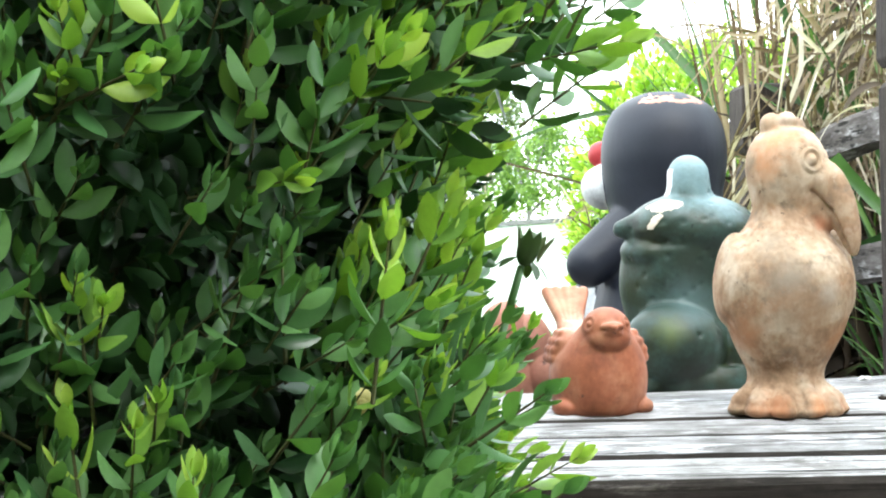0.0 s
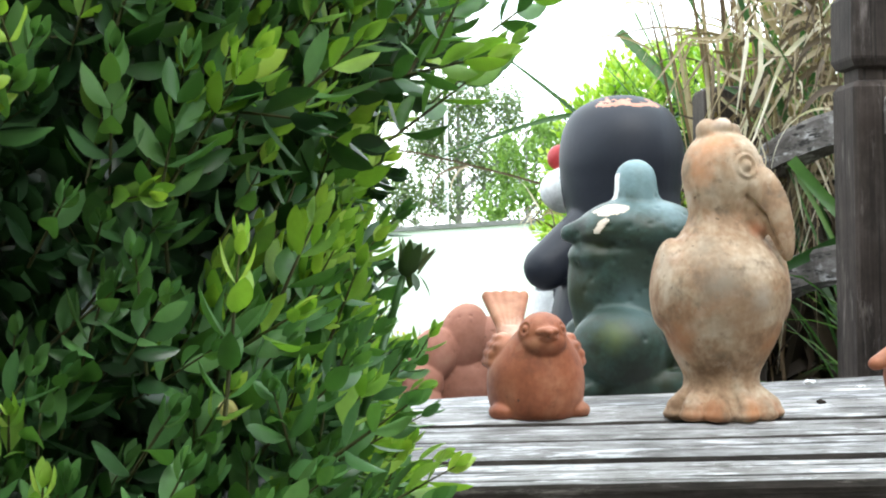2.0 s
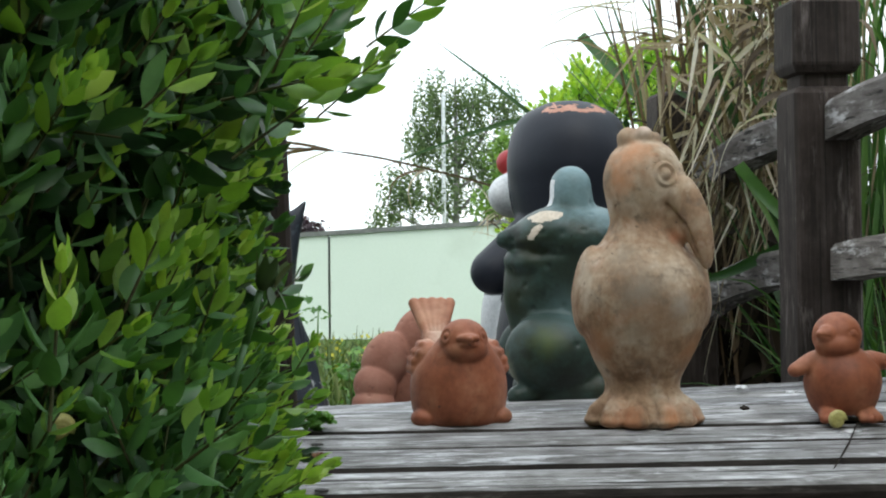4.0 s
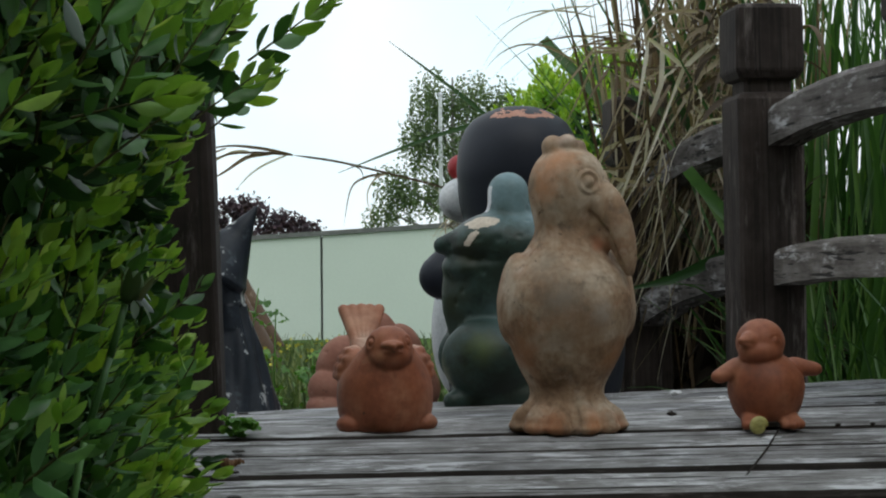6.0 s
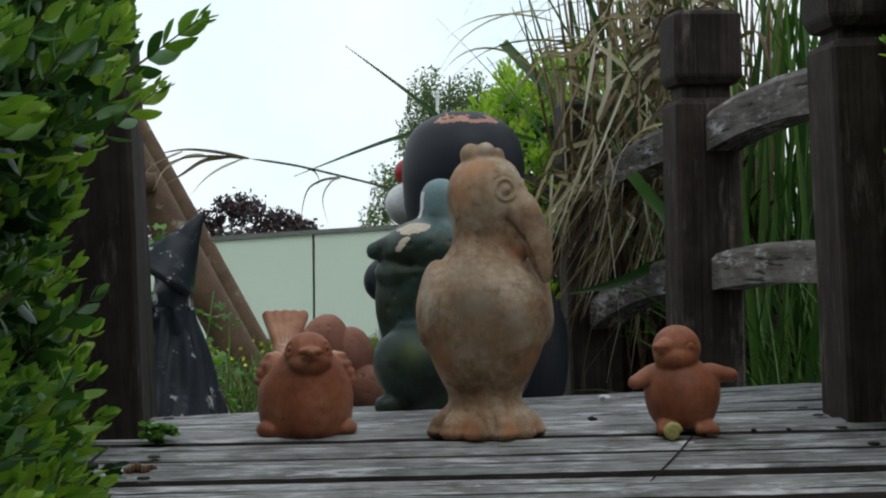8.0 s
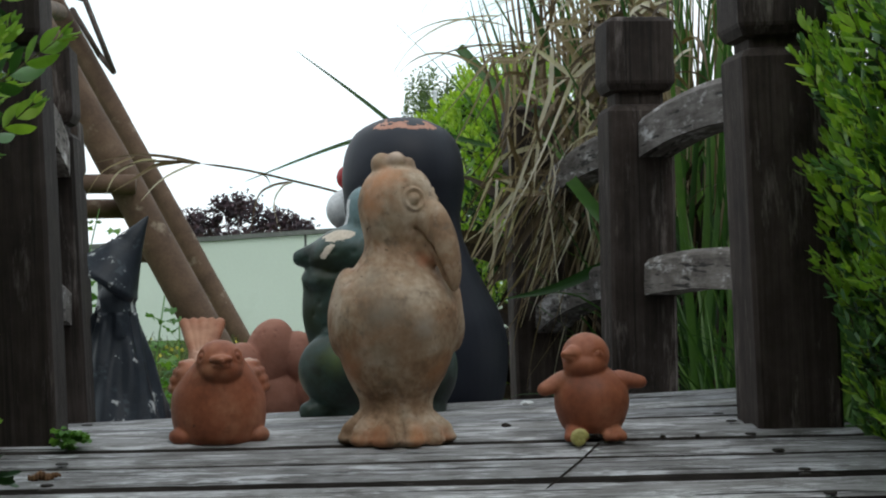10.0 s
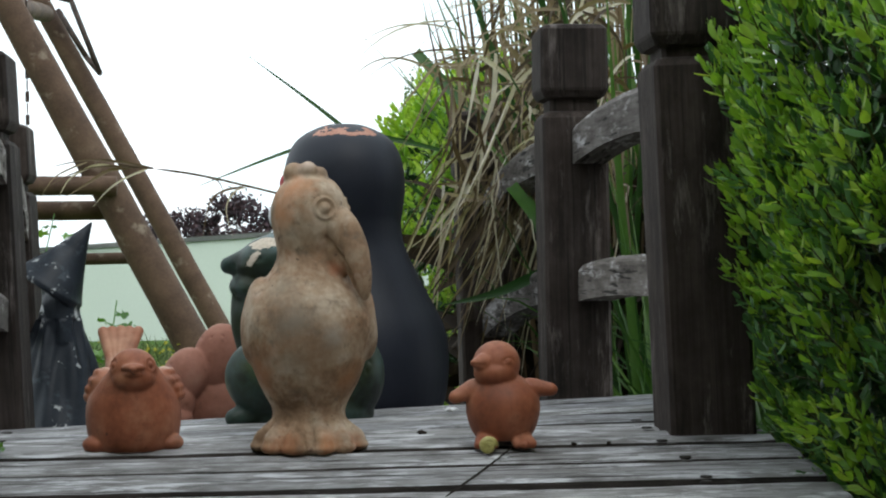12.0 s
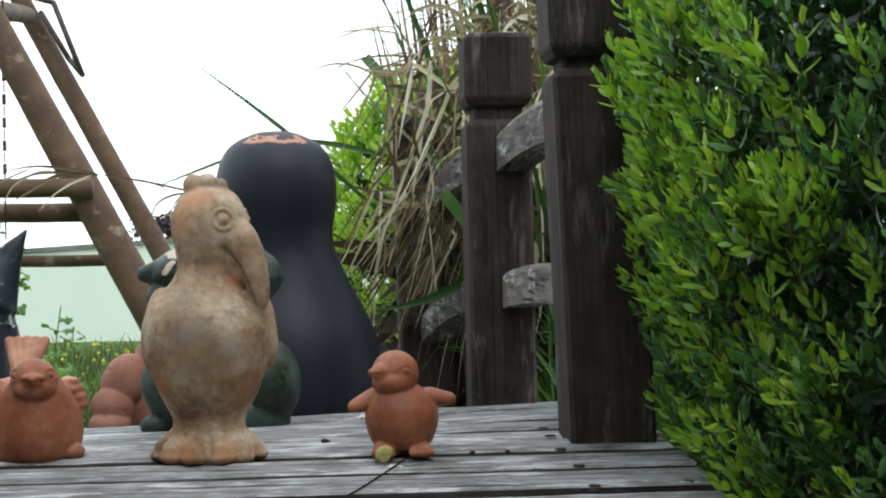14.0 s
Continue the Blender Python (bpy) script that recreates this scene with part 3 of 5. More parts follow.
# ---- figures on the bridge ----
def pelican():
    bm = bmesh.new()
    rows = smooth_rows([(0.0, 0.043, -0.001, -0.002), (0.006, 0.0445, -0.001, -0.002), (0.016, 0.0435, -0.001, -0.001), (0.027, 0.0405, 0, 0), (0.037, 0.0378, 0, 0), (0.046, 0.0388, 0, 0), (0.06, 0.0455, 0, -0.001), (0.084, 0.0568, 0, -0.002), (0.11, 0.0645, 0, -0.003), (0.135, 0.066, 0, -0.003), (0.156, 0.06, 0, -0.002), (0.174, 0.048, 0, 0), (0.19, 0.0368, 0.001, 0), (0.203, 0.0322, 0.001, 0), (0.215, 0.0345, 0.002, 0), (0.231, 0.039, 0.003, 0), (0.247, 0.0402, 0.003, 0), (0.264, 0.0365, 0.003, 0), (0.278, 0.0265, 0.003, 0), (0.286, 0.012, 0.003, 0)])
    lathe(bm, rows, seg=48, flat=0.97)
    # crest, three soft lobes
    ell(bm, (-0.013, -0.004, 0.2865), (0.0115, 0.012, 0.0125))
    ell(bm, (0.002, -0.007, 0.2895), (0.0105, 0.012, 0.0105))
    ell(bm, (0.0145, 0.0, 0.2855), (0.008, 0.011, 0.0095))
    # folded wings
    ell(bm, (-0.0515, 0.004, 0.134), (0.0172, 0.036, 0.047), (0, 6, 0))
    ell(bm, (0.0545, 0.008, 0.138), (0.0165, 0.034, 0.047), (0, -8, 0))
    # broad toes spreading from the ankles
    for turn, reach in ((-2.95, 0.046), (-2.4, 0.047), (-1.88, 0.045), (-1.3, 0.045), (-0.78, 0.047), (-0.22, 0.046), (0.6, 0.036), (2.5, 0.036)):
        taper(bm, (0.026 * math.cos(turn), 0.022 * math.sin(turn), 0.026), 0.0145, (reach * math.cos(turn), reach * 0.95 * math.sin(turn), 0.0125), 0.0128)
        ell(bm, ((reach + 0.003) * math.cos(turn), (reach + 0.003) * 0.95 * math.sin(turn), 0.007), (0.0135, 0.0135, 0.007))
    # long bill, turned to the side and bent down
    bx, by = math.cos(radians(-35)), math.sin(radians(-35))
    ell(bm, (0.004 + 0.03 * bx, 0.03 * by, 0.203), (0.017, 0.013, 0.026), (0, -24, -35))
    run = smooth_rows([(0.018, 0.238, 0.018, 0.017), (0.035, 0.232, 0.0195, 0.0175), (0.0495, 0.212, 0.0175, 0.0152), (0.0575, 0.193, 0.0142, 0.0124), (0.0622, 0.177, 0.0112, 0.0098), (0.0652, 0.164, 0.0072, 0.007), (0.0664, 0.156, 0.0032, 0.0034)], 5)
    loops = []
    for i, (r, z, deep, wide) in enumerate(run):
        a, b = run[max(i - 1, 0)], run[min(i + 1, len(run) - 1)]
        t = Vector((b[0] - a[0], 0, b[1] - a[1])).normalized()
        out = Vector((-t.z, 0, t.x))
        ring = []
        for k in range(28):
            g = 2 * math.pi * k / 28
            p = Vector((r, 0, z)) + out * deep * math.cos(g) + Vector((0, wide * math.sin(g), 0))
            ring.append(bm.verts.new((0.004 + p.x * bx - p.y * by, p.x * by + p.y * bx, p.z)))
        loops.append(ring)
    for a, b in zip(loops, loops[1:]):
        for k in range(28):
            bm.faces.new((a[k], a[(k + 1) % 28], b[(k + 1) % 28], b[k]))
    bm.faces.new(loops[0][::-1])
    bm.faces.new(loops[-1])
    bmesh.ops.recalc_face_normals(bm, faces=bm.faces)

    def carve(co):
        e = np.zeros(len(co))
        for c in ((0.0185, -0.0345, 0.25), (0.0425, -0.004, 0.251)):
            d = np.linalg.norm(co - np.array(c), axis=1)
            e += 0.0017 * np.exp(-((d - 0.0105) / 0.002) ** 2) - 0.0014 * np.exp(-((d - 0.0075) / 0.0018) ** 2) + 0.003 * np.exp(-(d / 0.0042) ** 2) - 0.001 * np.exp(-((d - 0.0135) / 0.0018) ** 2)
        for side in (-1, 1):
            # the slit of the bill, low on both of its sides
            px, py = -side * by, side * bx
            for (r0, z0, w0), (r1, z1, w1) in (((0.027, 0.223, 0.0165), (0.0475, 0.2, 0.012)), ((0.0475, 0.2, 0.012), (0.061, 0.166, 0.0058))):
                e -= 0.0034 * along(co, (0.004 + r0 * bx + w0 * px, r0 * by + w0 * py, z0), (0.004 + r1 * bx + w1 * px, r1 * by + w1 * py, z1), 0.0019)
        # toes: shallow folds running down the flared feet
        e -= 0.0035 * along(co, (0.001, -0.06, 0.006), (0.001, -0.04, 0.032), 0.004)
        e += 0.001 * np.array([noise.noise(Vector(k) * 38) for k in co]) * (co[:, 1] > -0.032 - 10 * (co[:, 2] < 0.15))
        e += 0.0007 * np.sin(co[:, 2] * 90 + 3 * co[:, 0] * 50) * np.exp(-((co[:, 2] - 0.13) / 0.06) ** 2) * 0.5
        e -= 0.002 * near_to(co, (0.05, -0.049, 0.1), 0.0022)
        e[co[:, 2] < 0.002] = 0
        return e

    return sculpt("pelican_figure", bm, (0.479, 1.602, deck_z(1.6) - 0.0035), 0, [M_PALE], 0.0019, 5, "pale weathered clay pelican figure with long bill", "garden figure", "figures on the bridge", carve=carve)


def round_bird():
    bm = bmesh.new()
    lathe(bm, smooth_rows([(0.0, 0.0405, 0, 0), (0.006, 0.0445, 0, 0), (0.02, 0.048, 0, 0), (0.038, 0.0492, 0, 0), (0.052, 0.0468, 0, -0.001), (0.064, 0.0405, 0.001, -0.005), (0.076, 0.031, 0.002, -0.012), (0.088, 0.022, 0.003, -0.016), (0.096, 0.012, 0.003, -0.018)]), seg=44)
    # head sunk into the shoulders, bill raised a little
    ell(bm, (0.003, -0.027, 0.0835), (0.0242, 0.0245, 0.0225), (-8, 0, 0))
    ell(bm, (0.004, -0.033, 0.076), (0.0225, 0.021, 0.0155))
    taper(bm, (0.005, -0.047, 0.0868), 0.0075, (0.0058, -0.0615, 0.0868), 0.003, 16)
    ell(bm, (0.005, -0.0495, 0.0872), (0.0118, 0.0115, 0.005), (-6, 0, 0), 20)
    ell(bm, (0.005, -0.048, 0.0808), (0.0108, 0.0098, 0.0042), (-6, 0, 0), 20)
    # tail fan raised behind, narrow at its root
    for k in range(5):
        u = (k - 2) / 2
        taper(bm, (-0.018 + 0.006 * u, 0.03, 0.062), 0.0105, (-0.02 + 0.0075 * u, 0.05, 0.09), 0.0068, 16)
        taper(bm, (-0.02 + 0.0075 * u, 0.05, 0.09), 0.0068, (-0.0205 + 0.019 * u, 0.075, 0.12 - 0.001 * abs(u)), 0.006, 16)
    # folded wings set on the shoulders, covered with rows of feather scales
    for s in (-1, 1):
        ell(bm, (s * 0.0345, 0.013, 0.066), (0.013, 0.028, 0.0195), (0, s * -24, 0))
        for row in range(4):
            for k in range(6):
                a = -0.95 + 0.42 * k + 0.2 * (row % 2)
                z = 0.0545 + 0.0078 * row
                w = math.cos((z - 0.0655) / 0.019)
                ell(bm, (s * (0.0345 + 0.012 * w * math.cos(a) - 0.42 * (z - 0.0655)), 0.013 + 0.026 * w * math.sin(a), z), (0.0042, 0.0058, 0.0052), (0, 0, s * math.degrees(a) * 0.8), 12)
    ell(bm, (-0.0375, -0.0225, 0.0075), (0.0125, 0.0145, 0.0088), (0, 0, 25))
    ell(bm, (0.0405, -0.0165, 0.0075), (0.0115, 0.0145, 0.0088), (0, 0, -25))

    def carve(co):
        e = np.zeros(len(co))
        for x in (-0.0172, 0.0232):
            c = (x, -0.0395, 0.0905)
            d = np.linalg.norm(co - np.array(c), axis=1)
            e += 0.0013 * np.exp(-(d / 0.0026) ** 2) - 0.0013 * np.exp(-((d - 0.0046) / 0.0015) ** 2) + 0.0005 * np.exp(-((d - 0.0072) / 0.0015) ** 2)
        e -= 0.0022 * along(co, (-0.007, -0.0535, 0.084), (0.017, -0.0535, 0.084), 0.0014)
        for k in range(4):
            u = (k - 1.5) / 2
            e -= 0.0022 * along(co, (-0.02 + 0.0075 * u, 0.042, 0.092), (-0.0205 + 0.0165 * u, 0.068, 0.127), 0.0016)
        return e

    return sculpt("bird_figure", bm, (0.2965, 1.63, deck_z(1.63) - 0.003), 0, [M_BIRD], 0.0015, 2, "round orange terracotta bird figure with raised tail", "garden figure", "figures on the bridge", carve=carve)


def chick():
    bm = bmesh.new()
    lathe(bm, smooth_rows([(0.008, 0.026, 0, 0), (0.018, 0.033, 0, 0), (0.038, 0.0385, 0, 0), (0.055, 0.0365, 0, 0), (0.07, 0.028, -0.002, 0), (0.08, 0.018, -0.004, 0)]), seg=36)
    ell(bm, (-0.0065, -0.004, 0.0905), (0.0248, 0.0245, 0.0255))
    ell(bm, (-0.009, -0.012, 0.0815), (0.0225, 0.02, 0.016))
    taper(bm, (-0.022, -0.019, 0.093), 0.0105, (-0.0325, -0.0272, 0.0935), 0.0042)
    for s in (-1, 1):
        taper(bm, (s * 0.03, 0, 0.064), 0.013, (s * 0.0475, -0.003, 0.0585 + 0.003 * s), 0.0098, flat=0.8)
    for x in (-0.021, 0.018):
        for k in (-1, 0, 1):
            taper(bm, (x, -0.015, 0.011), 0.0095, (x + k * 0.0075, -0.035 + abs(k) * 0.004, 0.0055), 0.0055)

    def carve(co):
        e = np.zeros(len(co))
        for c in ((0.0045, -0.0265, 0.0945), (-0.027, -0.016, 0.0945)):
            d = np.linalg.norm((co - np.array(c)) * np.array([1, 1, 1.6]), axis=1)
            e += 0.0016 * np.exp(-(d / 0.0045) ** 2) - 0.0014 * np.exp(-((d - 0.0062) / 0.0013) ** 2) * (0.35 + 0.65 * (co[:, 2] > c[2])) - 0.0012 * np.exp(-((co[:, 2] - c[2]) / 0.0008) ** 2) * (d < 0.006)
        e -= 0.0012 * along(co, (-0.034, -0.03, 0.0925), (-0.022, -0.029, 0.0905), 0.0012)
        return e

    return sculpt("chick_figure", bm, (0.6795, 1.585, deck_z(1.585)), 0, [M_TERRA], 0.0016, 4, "small orange terracotta chick figure with spread wings", "garden figure", "figures on the bridge", carve=carve)


def frog():
    bm = bmesh.new()
    lathe(bm, smooth_rows([(-0.0135, 0.076, 0.008, 0.005), (0.0, 0.08, 0.008, 0.005), (0.03, 0.083, 0.006, 0.005), (0.07, 0.08, 0.0, 0.005), (0.105, 0.076, -0.012, 0.004), (0.135, 0.075, -0.013, 0.003), (0.16, 0.076, -0.008, 0.002)]), seg=40, flat=0.85)
    ell(bm, (0.002, 0.0, 0.18), (0.08, 0.07, 0.045), (0, 3, 0))
    ell(bm, (-0.03, -0.008, 0.19), (0.056, 0.056, 0.032), (0, -16, 0))
    taper(bm, (-0.045, -0.012, 0.188), 0.027, (-0.089, -0.014, 0.182), 0.0115)
    ell(bm, (-0.056, -0.008, 0.153), (0.034, 0.044, 0.022), (0, 8, 0))
    ell(bm, (-0.008, -0.012, 0.2445), (0.0255, 0.024, 0.0262))
    ell(bm, (0.006, 0.04, 0.23), (0.022, 0.022, 0.024))
    taper(bm, (-0.006, -0.012, 0.205), 0.0315, (-0.008, -0.012, 0.242), 0.025)
    ell(bm, (-0.033, -0.048, 0.044), (0.062, 0.046, 0.052), (0, 8, 0))
    ell(bm, (0.055, -0.022, 0.045), (0.047, 0.052, 0.058))
    ell(bm, (-0.03, 0.06, 0.045), (0.06, 0.035, 0.048))
    taper(bm, (-0.05, -0.05, 0.002), 0.015, (-0.083, -0.062, -0.002), 0.0115)
    lathe(bm, smooth_rows([(-0.0135, 0.083, 0.004, -0.012), (0.004, 0.085, 0.004, -0.012), (0.02, 0.08, 0.004, -0.01)]), seg=40, flat=0.85)

    def carve(co):
        rng2 = np.random.default_rng(3)
        e = np.zeros(len(co))
        e -= 0.007 * along(co, (-0.104, -0.02, 0.1705), (-0.05, -0.066, 0.168), 0.004)
        for k in range(60):
            a, z = rng2.uniform(-2.9, 0.2), rng2.uniform(0.04, 0.24)
            j = np.argmin(np.abs(np.arctan2(co[:, 1], co[:, 0]) - a) + 8 * np.abs(co[:, 2] - z))
            e -= 0.0022 * near_to(co, co[j], 0.0026)
        return e

    def paint(c):
        m = np.zeros(len(c))
        rag = np.array([noise.noise(Vector(k) * 70) for k in c])
        m[((c - np.array([-0.044, -0.042, 0.2085])) ** 2 / np.array([0.024, 0.02, 0.0085]) ** 2).sum(1) < 0.8 + 0.6 * rag] = 1
        m[(along(c, (-0.066, -0.056, 0.184), (-0.056, -0.058, 0.197), 0.008) > 0.5)] = 1
        m[(c[:, 2] > 0.222) & (c[:, 2] < 0.253) & (c[:, 0] < -0.0275) & (c[:, 1] < 0.012) & (c[:, 1] > -0.024)] = 2
        return m

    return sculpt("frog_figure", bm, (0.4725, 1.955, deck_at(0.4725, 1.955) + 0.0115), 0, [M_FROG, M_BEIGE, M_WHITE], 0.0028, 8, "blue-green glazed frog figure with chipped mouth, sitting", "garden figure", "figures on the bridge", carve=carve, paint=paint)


def dark_figure():
    bm = bmesh.new()
    lathe(bm, smooth_rows([(-0.0115, 0.108, 0, 0), (0.0, 0.12, 0, 0), (0.02, 0.129, 0, 0), (0.075, 0.135, 0, 0), (0.13, 0.127, 0, 0), (0.2, 0.1, -0.008, 0), (0.25, 0.0865, -0.017, 0), (0.285, 0.086, -0.022, 0), (0.31, 0.0895, -0.022, 0), (0.345, 0.0928, -0.022, 0), (0.385, 0.0872, -0.022, 0), (0.415, 0.07, -0.022, 0), (0.434, 0.035, -0.022, 0), (0.438, 0.008, -0.022, 0)]), seg=48)
    # muzzle and nose on the far side of the head
    ell(bm, (-0.098, 0.055, 0.3), (0.034, 0.047, 0.035), (0, 0, -45))
    ell(bm, (-0.1, 0.08, 0.351), (0.022, 0.022, 0.021))
    # arm
    taper(bm, (-0.075, -0.02, 0.235), 0.042, (-0.142, -0.04, 0.185), 0.034)
    ell(bm, (-0.11, 0.06, 0.1), (0.04, 0.06, 0.1))

    def paint(c):
        m = np.zeros(len(c))
        q = c - np.array([-0.098, 0.055, 0.3])
        u, w = (q[:, 0] - q[:, 1]) * 0.7071, (q[:, 0] + q[:, 1]) * 0.7071
        m[(u / 0.037) ** 2 + (w / 0.05) ** 2 + (q[:, 2] / 0.038) ** 2 < 1] = 2
        m[((c - np.array([-0.1, 0.08, 0.351])) ** 2).sum(1) < 0.0245 ** 2] = 3
        m[(c[:, 0] < -0.125) & (c[:, 2] < 0.15) & (c[:, 1] > 0.0)] = 2
        ang = np.arctan2(c[:, 1], c[:, 0] + 0.022)
        rag = np.array([noise.noise(Vector(k) * 45) + 0.6 * noise.noise(Vector(k) * 130) for k in c])
        ragged = 0.4175 + 0.0035 * rag
        m[(c[:, 2] > ragged) & (c[:, 2] < ragged + 0.008 + 0.005 * rag) & (ang > -2.35) & (ang < -0.75)] = 1
        return m

    return sculpt("rounded_figure", bm, (0.561, 2.405, deck_at(0.561, 2.405) + 0.0105), 0, [M_NAVY, M_CHIP, M_WHITE, M_RED], 0.0035, 4, "large dark blue-black painted garden figure with chipped crown", "garden figure", "figures on the bridge", paint=paint)


def lobed_figure():
    bm = bmesh.new()
    for x, y, z, rx, rz, tilt in ((0.33, 0.0, 0.034, 0.043, 0.062, 14), (0.277, -0.022, 0.008, 0.039, 0.05, 24), (0.258, -0.04, -0.032, 0.036, 0.034, 28), (0.255, -0.05, -0.06, 0.036, 0.024, 0), (0.381, 0.0, 0.026, 0.034, 0.048, -12), (0.408, -0.02, -0.03, 0.034, 0.04, -20), (0.33, 0.0, -0.045, 0.07, 0.056, 0)):
        ell(bm, (x - 0.33, y, z + 0.1), (rx, min(rx, 0.038), rz), (0, tilt, 0))

    def carve(co):
        rng2 = np.random.default_rng(9)
        e = np.zeros(len(co))
        for k in range(60):
            e -= 0.0022 * near_to(co, co[rng2.integers(len(co))], 0.0026)
        return e

    return sculpt("lobed_figure", bm, (0.33, 2.7, -0.102), 0, [M_PINKCLAY], 0.0022, 2, "pinkish terracotta figure of rounded lobes", "garden figure", "figures on the bridge", carve=carve)


def hatted_figure():
    bm = bmesh.new()
    lathe(bm, smooth_rows([(0.0, 0.076, 0, 0), (0.01, 0.083, 0, 0), (0.03, 0.078, 0, 0), (0.07, 0.066, 0, 0), (0.12, 0.05, 0, 0), (0.165, 0.036, 0, 0), (0.2, 0.027, 0.002, 0), (0.225, 0.024, 0, 0)]), seg=32)
    # pointed hat with a slanting brim, tipped to one side
    foot, tip = Vector((-0.014, -0.004, 0.226)), Vector((0.05, 0.0, 0.324))
    axis = (tip - foot).normalized()
    q = axis.to_track_quat("Z", "Y").to_matrix().to_4x4()
    rings = [(-0.004, 0.053), (0.004, 0.0545), (0.012, 0.049), (0.04, 0.034), (0.07, 0.019), (0.1, 0.0075), ((tip - foot).length, 0.002)]
    loops = [[bm.verts.new(foot + q @ Vector((r * math.cos(k * math.pi / 16), r * math.sin(k * math.pi / 16), h))) for k in range(32)] for h, r in rings]
    for a, b in zip(loops, loops[1:]):
        for k in range(32):
            bm.faces.new((a[k], a[(k + 1) % 32], b[(k + 1) % 32], b[k]))
    bm.faces.new(loops[0][::-1])
    bm.faces.new(loops[-1])
    # beard below the brim
    taper(bm, (0.004, -0.012, 0.205), 0.026, (0.008, -0.03, 0.15), 0.014, 16)

    def carve(co):
        a = np.arctan2(co[:, 1], co[:, 0])
        wave = 0.0028 * np.sin(a * 7 + 20 * co[:, 2]) + 0.0016 * np.sin(a * 13 - 34 * co[:, 2])
        return np.where(co[:, 2] < 0.18, wave, 0.0012 * np.sin(a * 4 + 30 * co[:, 2])) * (co[:, 2] > 0.004)

    return sculpt("hooded_figure", bm, (0.095, 2.5, deck_at(0.095, 2.5) + 0.001), 0, [M_SLATE], 0.0022, 1, "dark blue-grey garden gnome figure with peeling paint", "garden figure", "figures on the bridge", carve=carve)


pelican()
round_bird()
chick().scale = (1, 1, 0.945)
frog()
dark_figure()
lobed_figure()
hatted_figure().scale = (1.05, 1.05, 1.05)


# ---- foliage helpers ----
def leaf_grid(width, rows, curl, fold):
    """A leaf of unit length along x: points and quads of a folded, curled blade."""
    prof = [(0.0, 0.1), (0.11, 0.4), (0.3, 0.86), (0.5, 1.0), (0.7, 0.88), (0.88, 0.5), (1.0, 0.05)] if rows == 5 else [(0.0, 0.08), (0.3, 0.82), (0.62, 1.0), (0.88, 0.62), (1.0, 0.08)]
    v, q = [], []
    for s, w in prof:
        h = width / 2 * w
        zc = -curl * s * s
        v += [(s, -h, zc + fold * h * (1.25 - 0.5 * s)), (s, 0, zc), (s, h, zc + fold * h * (1.25 - 0.5 * s))]
    for i in range(len(prof) - 1):
        a = 3 * i
        q += [(a, a + 1, a + 4, a + 3), (a + 1, a + 2, a + 5, a + 4)]
    return np.array(v), np.array(q)


def quads_object(name, verts, quads, mats, index=None, parent=None, smooth=True):
    me = bpy.data.meshes.new(name)
    me.vertices.add(len(verts))
    me.vertices.foreach_set("co", np.ascontiguousarray(verts, dtype=np.float32).ravel())
    me.loops.add(len(quads) * 4)
    me.loops.foreach_set("vertex_index", np.ascontiguousarray(quads, dtype=np.int32).ravel())
    me.polygons.add(len(quads))
    me.polygons.foreach_set("loop_start", np.arange(0, len(quads) * 4, 4, dtype=np.int32))
    for mt in mats:
        me.materials.append(mt)
    if index is not None:
        me.polygons.foreach_set("material_index", np.ascontiguousarray(index, dtype=np.int32))
    me.polygons.foreach_set("use_smooth", np.full(len(quads), smooth))
    me.update(calc_edges=True)
    me.validate()
    ob = new(name, me)
    if parent:
        ob.parent = parent
    return ob


def frame_to(d, spin):
    """A turn whose x axis lies along d."""
    d = Vector(d).normalized()
    q = d.to_track_quat("X", "Z")
    return q.to_matrix().to_4x4() @ Matrix.Rotation(spin, 4, "X")


def sprig_leaves(rng, length, size, young, gap=0.0085, spread=1.0, young_from=0.55):
    """Matrices and ages (0 old, 1 grown, 2 young) of a sprig's leaves; the stem lies along x."""
    out = []
    n = max(3, int(length / gap))
    for i in range(n):
        t = (i + 0.6) / n
        x = length * t
        for k in (0, 1):
            spin = math.pi * k + (i % 2) * math.pi / 2 + rng.uniform(-0.35, 0.35)
            open_angle = radians(62 - 40 * t ** 1.3 + rng.uniform(-9, 9)) * spread
            s = size * (0.7 + 0.5 * math.sin(math.pi * min(1, 0.25 + 0.7 * t))) * rng.uniform(0.86, 1.14) * (1.0 if t < 0.85 else 0.8)
            m = Matrix.Translation((x, 0, 0)) @ Matrix.Rotation(spin, 4, "X") @ Matrix.Rotation(-open_angle, 4, "Y") @ Matrix.Rotation(rng.uniform(-0.3, 0.3), 4, "X") @ Matrix.Diagonal((s, s, s, 1))
            age = 2 if (young and t > young_from) else (1 if t > 0.25 or young else 0)
            out.append((m, age))
    for k in range(4):
        s = size * (0.62 if k < 2 else 0.4)
        m = Matrix.Translation((length, 0, 0)) @ Matrix.Rotation(math.pi / 2 * (k * 2 + k // 2) + 0.4, 4, "X") @ Matrix.Rotation(-radians(20 if k < 2 else 9), 4, "Y") @ Matrix.Diagonal((s, s, s, 1))
        out.append((m, 2 if young else 1))
    return out


